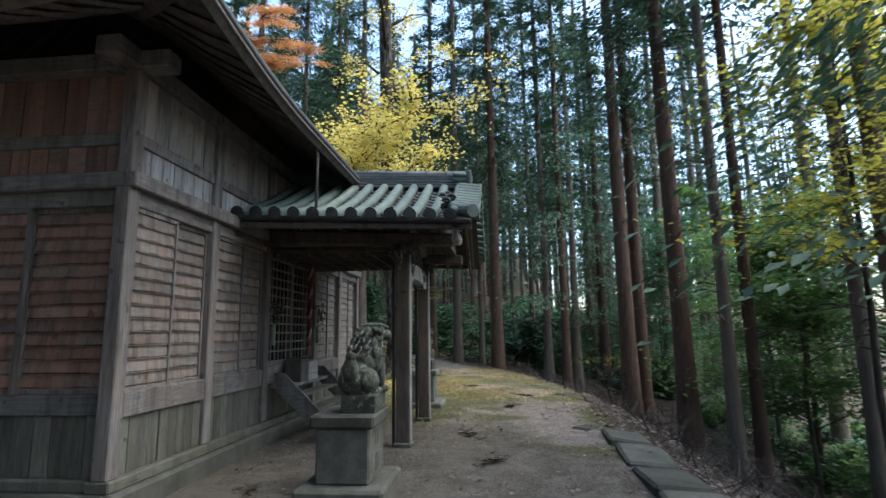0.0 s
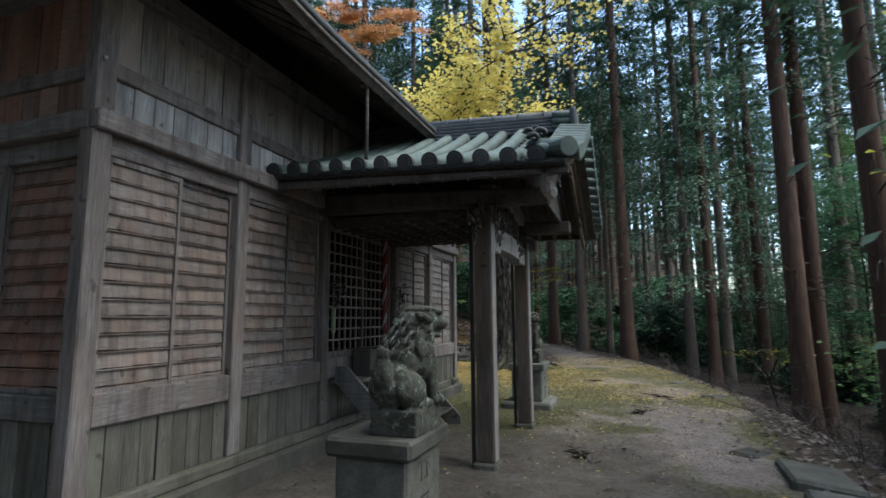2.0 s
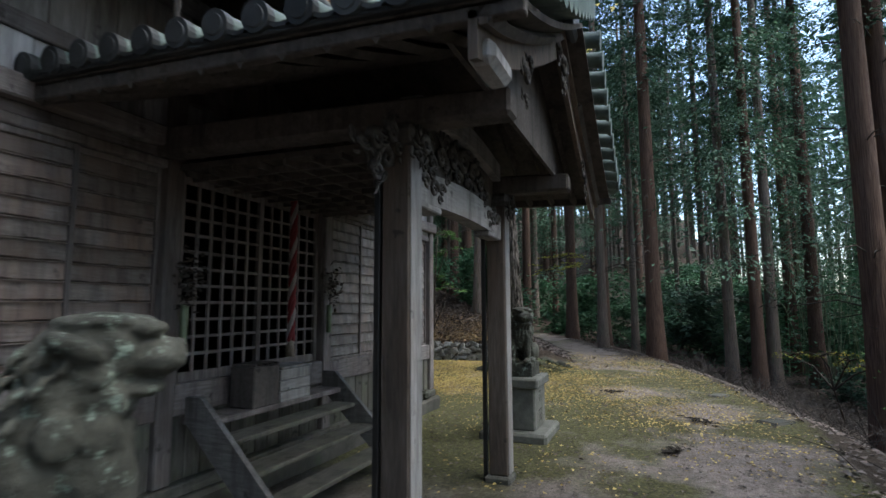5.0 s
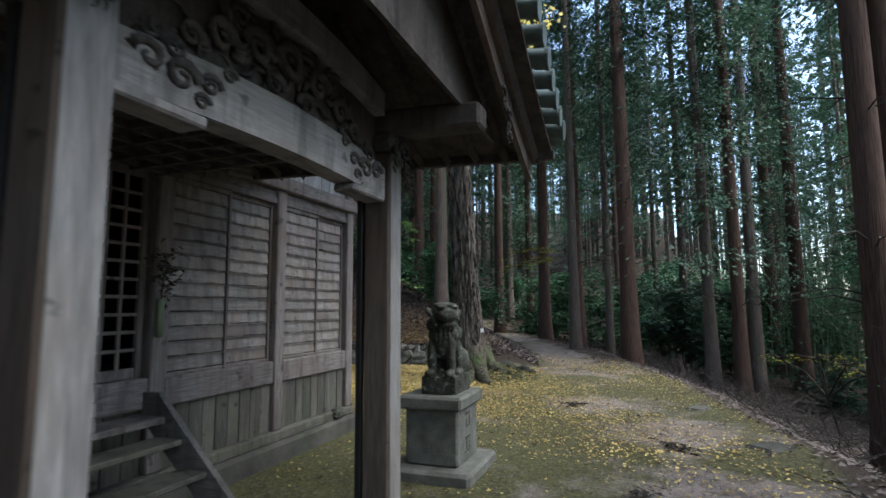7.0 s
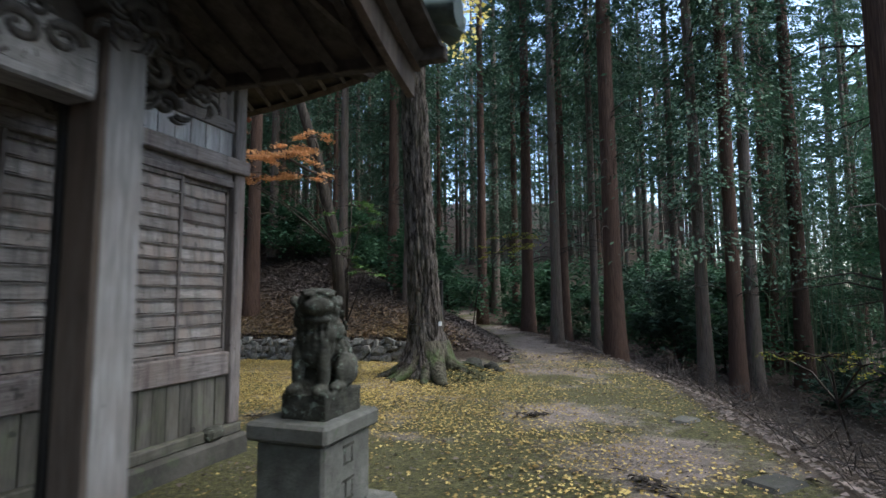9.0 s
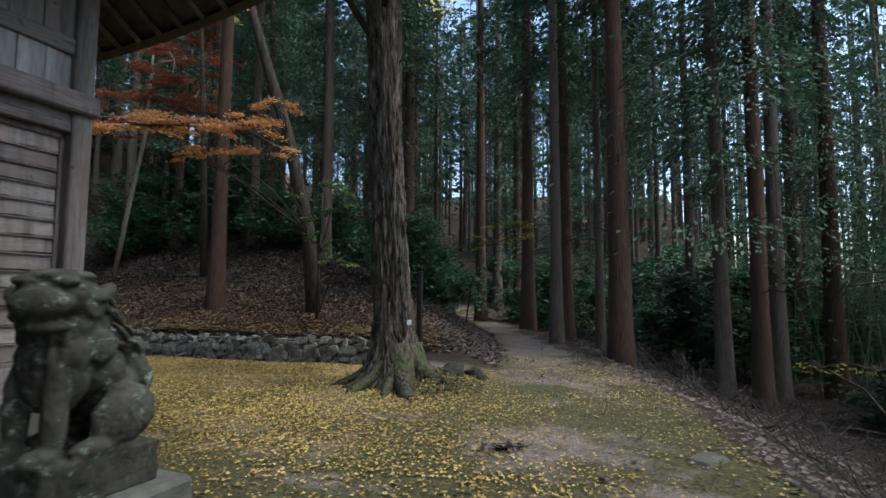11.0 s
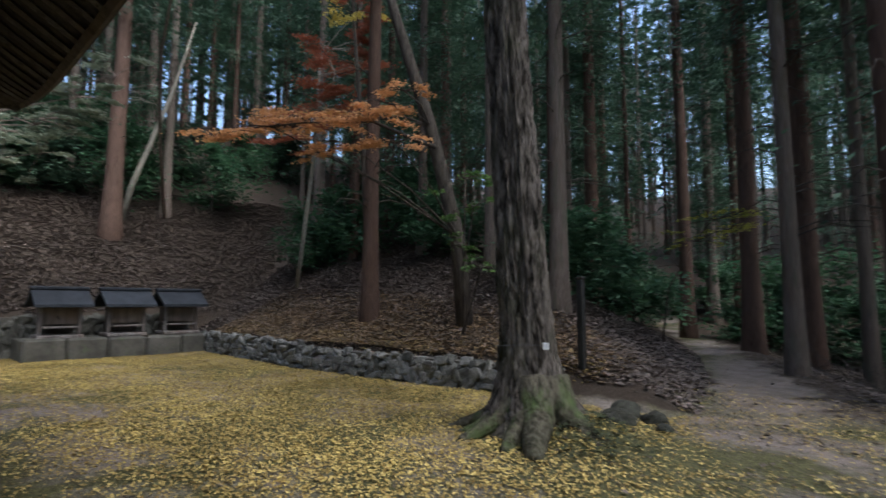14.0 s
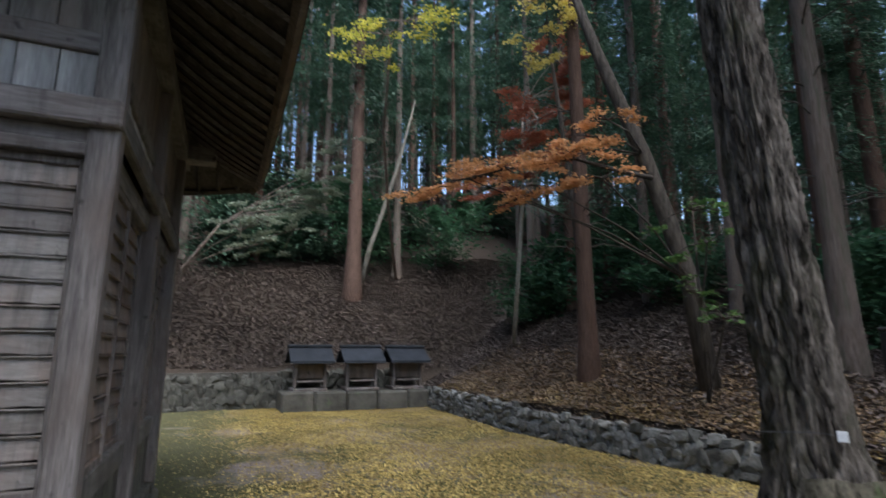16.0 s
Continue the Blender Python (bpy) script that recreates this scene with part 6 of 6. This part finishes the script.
sprayed("maple_tree", -15.9, 22.1, [(-15.9, 22.1, 2.0), (-15.2, 21.9, 4.0), (-13.9, 21.4, 6.5), (-13.6, 21.3, 9.5)], [0.08, 0.07, 0.055, 0.03],
        [(-13.4, 21.0, 7.6, 1.6, 1.0, 30), (-12.6, 21.2, 8.6, 1.5, 1.0, 20), (-13.2, 21.4, 9.6, 1.3, 0.9, 60), (-14.4, 20.8, 6.9, 1.3, 0.8, 40), (-12.4, 21.8, 10.6, 1.1, 0.8, 0), (-11.9, 21.4, 7.4, 0.9, 0.6, 10)],
        L_RED, PALEB, 62, "thin pale-stemmed maple with dull red leaves on the bank", 1500, 0.08, 0.30)
sprayed("young_maple", -5.0, 26.6, [(-5.0, 26.6, 0.3), (-4.7, 26.4, 1.9), (-3.9, 26.2, 3.1)], [0.022, 0.018, 0.01],
        [(-3.4, 26.1, 3.6, 1.0, 0.6, 10), (-2.9, 25.9, 3.25, 0.8, 0.5, -20), (-3.9, 26.2, 3.1, 0.6, 0.4, 10)], L_YGR, TWIG, 63, "young maple with yellow-green leaves by the path", 420, 0.08, 0.1)
sprayed("young_evergreen", -6.6, 20.3, [(-6.6, 20.3, 0.9), (-6.5, 20.2, 2.4), (-6.3, 20.0, 4.2)], [0.035, 0.03, 0.012],
        [(-6.3, 19.9, 4.0, 0.7, 0.5, 20), (-6.0, 19.9, 3.4, 0.6, 0.5, -10), (-6.6, 20.0, 2.7, 0.5, 0.4, 30), (-5.9, 20.0, 2.2, 0.5, 0.4, 0)], L_GRN, TWIG, 64, "young broadleaf with glossy green leaves on the bank", 420, 0.10, 0.12)
sprayed("cypress_tree", -19.6, 11.0, [(-19.6, 11.0, 2.3), (-18.9, 11.6, 4.4), (-17.4, 12.6, 5.6)], [0.08, 0.07, 0.04],
        [(-15.7, 13.2, 5.1, 0.9, 0.45, 60), (-15.6, 13.9, 5.6, 1.0, 0.45, 70), (-15.4, 14.5, 6.0, 0.9, 0.5, 75), (-15.1, 15.2, 6.7, 0.9, 0.5, 70), (-14.8, 15.9, 7.4, 0.9, 0.5, 60), (-15.8, 13.8, 4.8, 0.8, 0.4, 40), (-15.6, 14.6, 5.2, 0.7, 0.4, 30), (-16.8, 14.6, 6.2, 1.3, 0.6, 20)], L_PAL, CEDARG, 65, "cypress with pale grey-green drooping sprays", 1600, 0.09, 0.3)
sprayed("maple_tree", -12.5, 22.6, [(-12.5, 22.6, 2.0), (-11.9, 21.8, 6.0), (-11.0, 20.6, 10.0)], [0.12, 0.09, 0.04],
        [(-10.4, 20.0, 10.0, 0.9, 0.6, 20), (-10.6, 20.4, 9.4, 0.8, 0.5, 30), (-10.2, 19.9, 10.9, 0.9, 0.6, 0)], L_YEL, TWIG, 66, "slender maple with golden yellow leaves high on the bank", 600, 0.09, 0.16)
sprayed("maple_tree", -24.6, 20.6, [(-24.6, 20.6, 5.0), (-21.5, 19.2, 8.0), (-17.5, 17.8, 9.6), (-13.4, 16.8, 10.4)], [0.08, 0.06, 0.05, 0.03],
        [(-12.9, 16.5, 10.4, 1.3, 0.8, 60), (-13.2, 17.2, 11.2, 1.2, 0.8, 60), (-13.0, 15.8, 9.7, 0.9, 0.5, 60)], L_YGR, CEDARG, 67, "slender tree with olive-green leaves above the small shrines", 380, 0.10, 0.2)
sprayed("slope_sapling", 3.9, 18.4, [(3.9, 18.4, -0.9), (3.7, 18.2, -0.2), (3.5, 18.0, 0.5)], [0.02, 0.015, 0.008],
        [(3.45, 18.0, 0.55, 0.7, 0.35, -50), (3.0, 18.5, 0.5, 0.5, 0.3, -50), (3.8, 17.4, 0.5, 0.5, 0.3, -40), (4.3, 17.9, 0.3, 0.6, 0.4, -40)], L_YGR, TWIG, 68, "low sapling with flat yellow-green sprays on the slope", 260, 0.05, 0.05)
dead = thing("leaning_dead_tree", -24.0, 18.7, float(height(-24.0, 18.7)) - 0.1, 0, "bare pale leaning tree on the bank", "tree")
dead_twigs(71, 5.0, 9.0, 12, 2.2, 0.022).tube([(0, 0, 0), (0.1, 0.3, 1.6), (0.3, 0.9, 3.6), (0.4, 1.6, 6.0), (0.5, 2.4, 9.5)], [0.13, 0.12, 0.10, 0.08, 0.03], 8).done("trunk", PALEB, dead, "", True)


# ---- leaves and twigs on the ground ----
def scatter(name, count, x0, x1, y0, y1, keep, mat, size, seed, label, lift=0.012):
    q = np.random.default_rng(seed)
    x, y = q.uniform(x0, x1, count), q.uniform(y0, y1, count)
    k = keep(x, y) > q.uniform(0, 1, count)
    x, y = x[k], y[k]
    p = np.stack([x, y, height(x, y) + lift + q.uniform(0, 0.012, len(x))], 1)
    me = cards(name, p, q.uniform(0.6, 1.4, len(p)) * size, mat, 0.4, 0.95, seed, None, 0.2)
    return tagged(link(name, me, None), label, "leaves", kind="stuff")


def off_plinth(x, y):
    return ~((x < -3.0) & (x > -7.4) & (y > 4.1) & (y < 12.42)) & ~((abs(x + 1.39) < 0.45) & (abs(y - 5.21) < 0.47)) & ~((abs(x + 1.46) < 0.45) & (abs(y - 11.12) < 0.47))


def yellow_density(x, y):
    patch = 0.55 + 0.6 * wobble(x, y, 1.5) + 0.25 * wobble(x, y, 4.3)
    north = np.clip((y - 9.5) / 4.0, 0, 1)
    west = np.clip((-1.2 - x) / 2.5, 0, 1) * np.clip((y - 12.0) / 2.5, 0, 1)
    d = 0.05 * np.clip((y - 6) / 4, 0, 1) * patch + 0.36 * north * np.clip(1.5 * patch - 0.3 + 0.45 * np.clip((y - 12.5) / 2, 0, 1), 0.10, 1) * np.clip(1.15 - (x + 1.5) / 4, 0.7, 1) + 0.75 * west
    hollow = 0.45 + 0.55 * np.clip(1.2 + 1.6 * wobble(x, y, 0.9) + 0.9 * wobble(x, y, 3.1), 0, 1)
    d = d * hollow * (1 - 0.75 * np.clip((-1.6 - x) / 1.0, 0, 1) * np.clip((14.2 - y) / 1.6, 0, 1))
    d = d * np.where(y > 20, np.clip((23 - y) / 3, 0, 1) * 0.5, 1)
    yard = (x < edge_x(y)) & ((y < wall_y(x) - 0.05) | (x > path_x(y) - 0.3)) & (x > -17.5)
    return d * yard * off_plinth(x, y)


scatter("fallen_ginkgo_leaves", 420000, -17.5, 2.3, 5, 24, yellow_density, F_YEL, 0.034, 1, "carpet of fallen yellow ginkgo leaves on the yard")
scatter("root_ferns", 1500, -3.6, -1.6, 16.6, 18.6, lambda x, y: np.exp(-(((x + 2.4) / 0.5) ** 2 + ((y - 17.6) / 0.55) ** 2)), ROOTM, 0.06, 9, "small dark ferns and moss on the ginkgo roots", 0.05)
scatter("bank_leaves", 56000, -16.5, -2.0, 19.0, 22.8, lambda x, y: ((y > wall_y(x) + 0.3) & (x < path_x(y) - 0.6)) * np.clip((22.4 - y) / 2.2, 0, 1) * np.clip((-3.2 - x) / 1.5, 0, 1), F_MIX, 0.062, 2, "tan and yellow leaves lying on the bank above the wall", 0.02)
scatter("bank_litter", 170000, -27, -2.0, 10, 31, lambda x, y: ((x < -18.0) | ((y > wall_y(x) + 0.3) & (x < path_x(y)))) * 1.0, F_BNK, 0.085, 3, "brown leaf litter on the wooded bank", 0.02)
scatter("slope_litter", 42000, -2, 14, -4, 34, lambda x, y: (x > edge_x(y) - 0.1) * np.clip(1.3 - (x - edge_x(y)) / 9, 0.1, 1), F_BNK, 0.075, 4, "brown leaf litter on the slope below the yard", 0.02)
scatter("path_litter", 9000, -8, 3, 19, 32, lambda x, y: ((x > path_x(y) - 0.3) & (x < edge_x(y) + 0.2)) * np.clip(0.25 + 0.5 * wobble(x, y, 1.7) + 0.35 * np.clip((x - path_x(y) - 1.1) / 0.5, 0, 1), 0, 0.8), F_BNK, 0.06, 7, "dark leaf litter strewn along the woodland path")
scatter("yard_crumbs", 30000, -3.0, 2.3, 0, 22, lambda x, y: (x < edge_x(y)) * off_plinth(x, y) * np.clip(0.5 + 0.8 * wobble(x, y, 2.3), 0.08, 1), F_BRN, 0.022, 16, "small crumbs of dead leaf and bark on the earth", 0.004)
scatter("bank_ginkgo_leaves", 12000, -15.5, -3.5, 18.9, 21.2, lambda x, y: (y > wall_y(x) + 0.28) * np.clip((wall_y(x) + 1.5 - y) / 1.2, 0, 1) * np.clip(0.6 + wobble(x, y, 1.9), 0, 1), F_YEL, 0.045, 17, "yellow ginkgo leaves blown onto the bank", 0.03)
scatter("yard_litter", 5200, -3.0, 2.2, -1, 22, lambda x, y: (x < edge_x(y)) * off_plinth(x, y) * (0.3 + 0.7 * np.clip((x - edge_x(y) + 0.8) / 0.8, 0, 1)), F_BRN, 0.05, 6, "scattered dry brown leaves on the yard")
q = np.random.default_rng(15)
g = Geo()
for i in range(1000):
    x, y = q.uniform(0, 9), q.uniform(2, 30)
    x = float(edge_x(y)) + 0.9 + abs(q.normal(0, 2.2))
    a, ln = q.uniform(0, 6.28), q.uniform(0.3, 1.5)
    z = float(height(x, y)) + 0.03
    e = (x + ln * math.cos(a), y + ln * math.sin(a))
    g.tube([(x, y, z), ((x + e[0]) / 2, (y + e[1]) / 2, z + q.uniform(0.02, 0.45)), (*e, float(height(*e)) + q.uniform(0.02, 0.75))], [0.008, 0.006, 0.003], 4, False)
tagged(g.done("fallen_twigs", BRUSH, None, "", False), "tangle of dead twigs and brushwood on the slope", "twigs", kind="stuff")
for x, y in ((-0.35, 7.9), (0.0, 6.3), (-2.3, 4.9), (-2.2, 4.35), (0.7, 12.6), (-0.6, 14.8), (-4.0, 13.6), (0.35, 10.9)):
    c = q.normal(0, 1, (60, 3)) * np.array([0.13, 0.05, 0.012]) + np.array([0, 0, 0.03])
    o = link("dead_frond", cards("dead_frond", c, q.uniform(0.06, 0.16, 60), TWIG, 0.5, 0.25, int(abs(x * 90) + y)), None)
    o.matrix_world = pose(x, y, float(height(x, y)), 0, 0, q.uniform(0, 180))
    tagged(o, "dark fallen cedar frond on the ground", "frond", "fallen cedar fronds")
qq = np.random.default_rng(33)
px_, pu = qq.uniform(-3.0, -0.4, 900), qq.uniform(0.2, 2.0, 900)
keep_ = qq.uniform(0, 1, 900) < 0.35 + 0.5 * np.clip((-1.4 - px_) / 1.2, 0, 1)
px_, pu = px_[keep_], pu[keep_]
pz = np.array([prof(u) for u in pu]) + 0.055 + 0.048 * (-0.2 - px_)
o = link("roof_litter", cards("roof_litter", np.stack([px_ - 0.08, RY0 + 0.05 - pu, pz], 1), qq.uniform(0.03, 0.07, len(px_)), F_BRN, 0.8, 0.8, 34), None)
tagged(o, "brown leaves caught between the porch roof tiles", "leaves", kind="stuff")
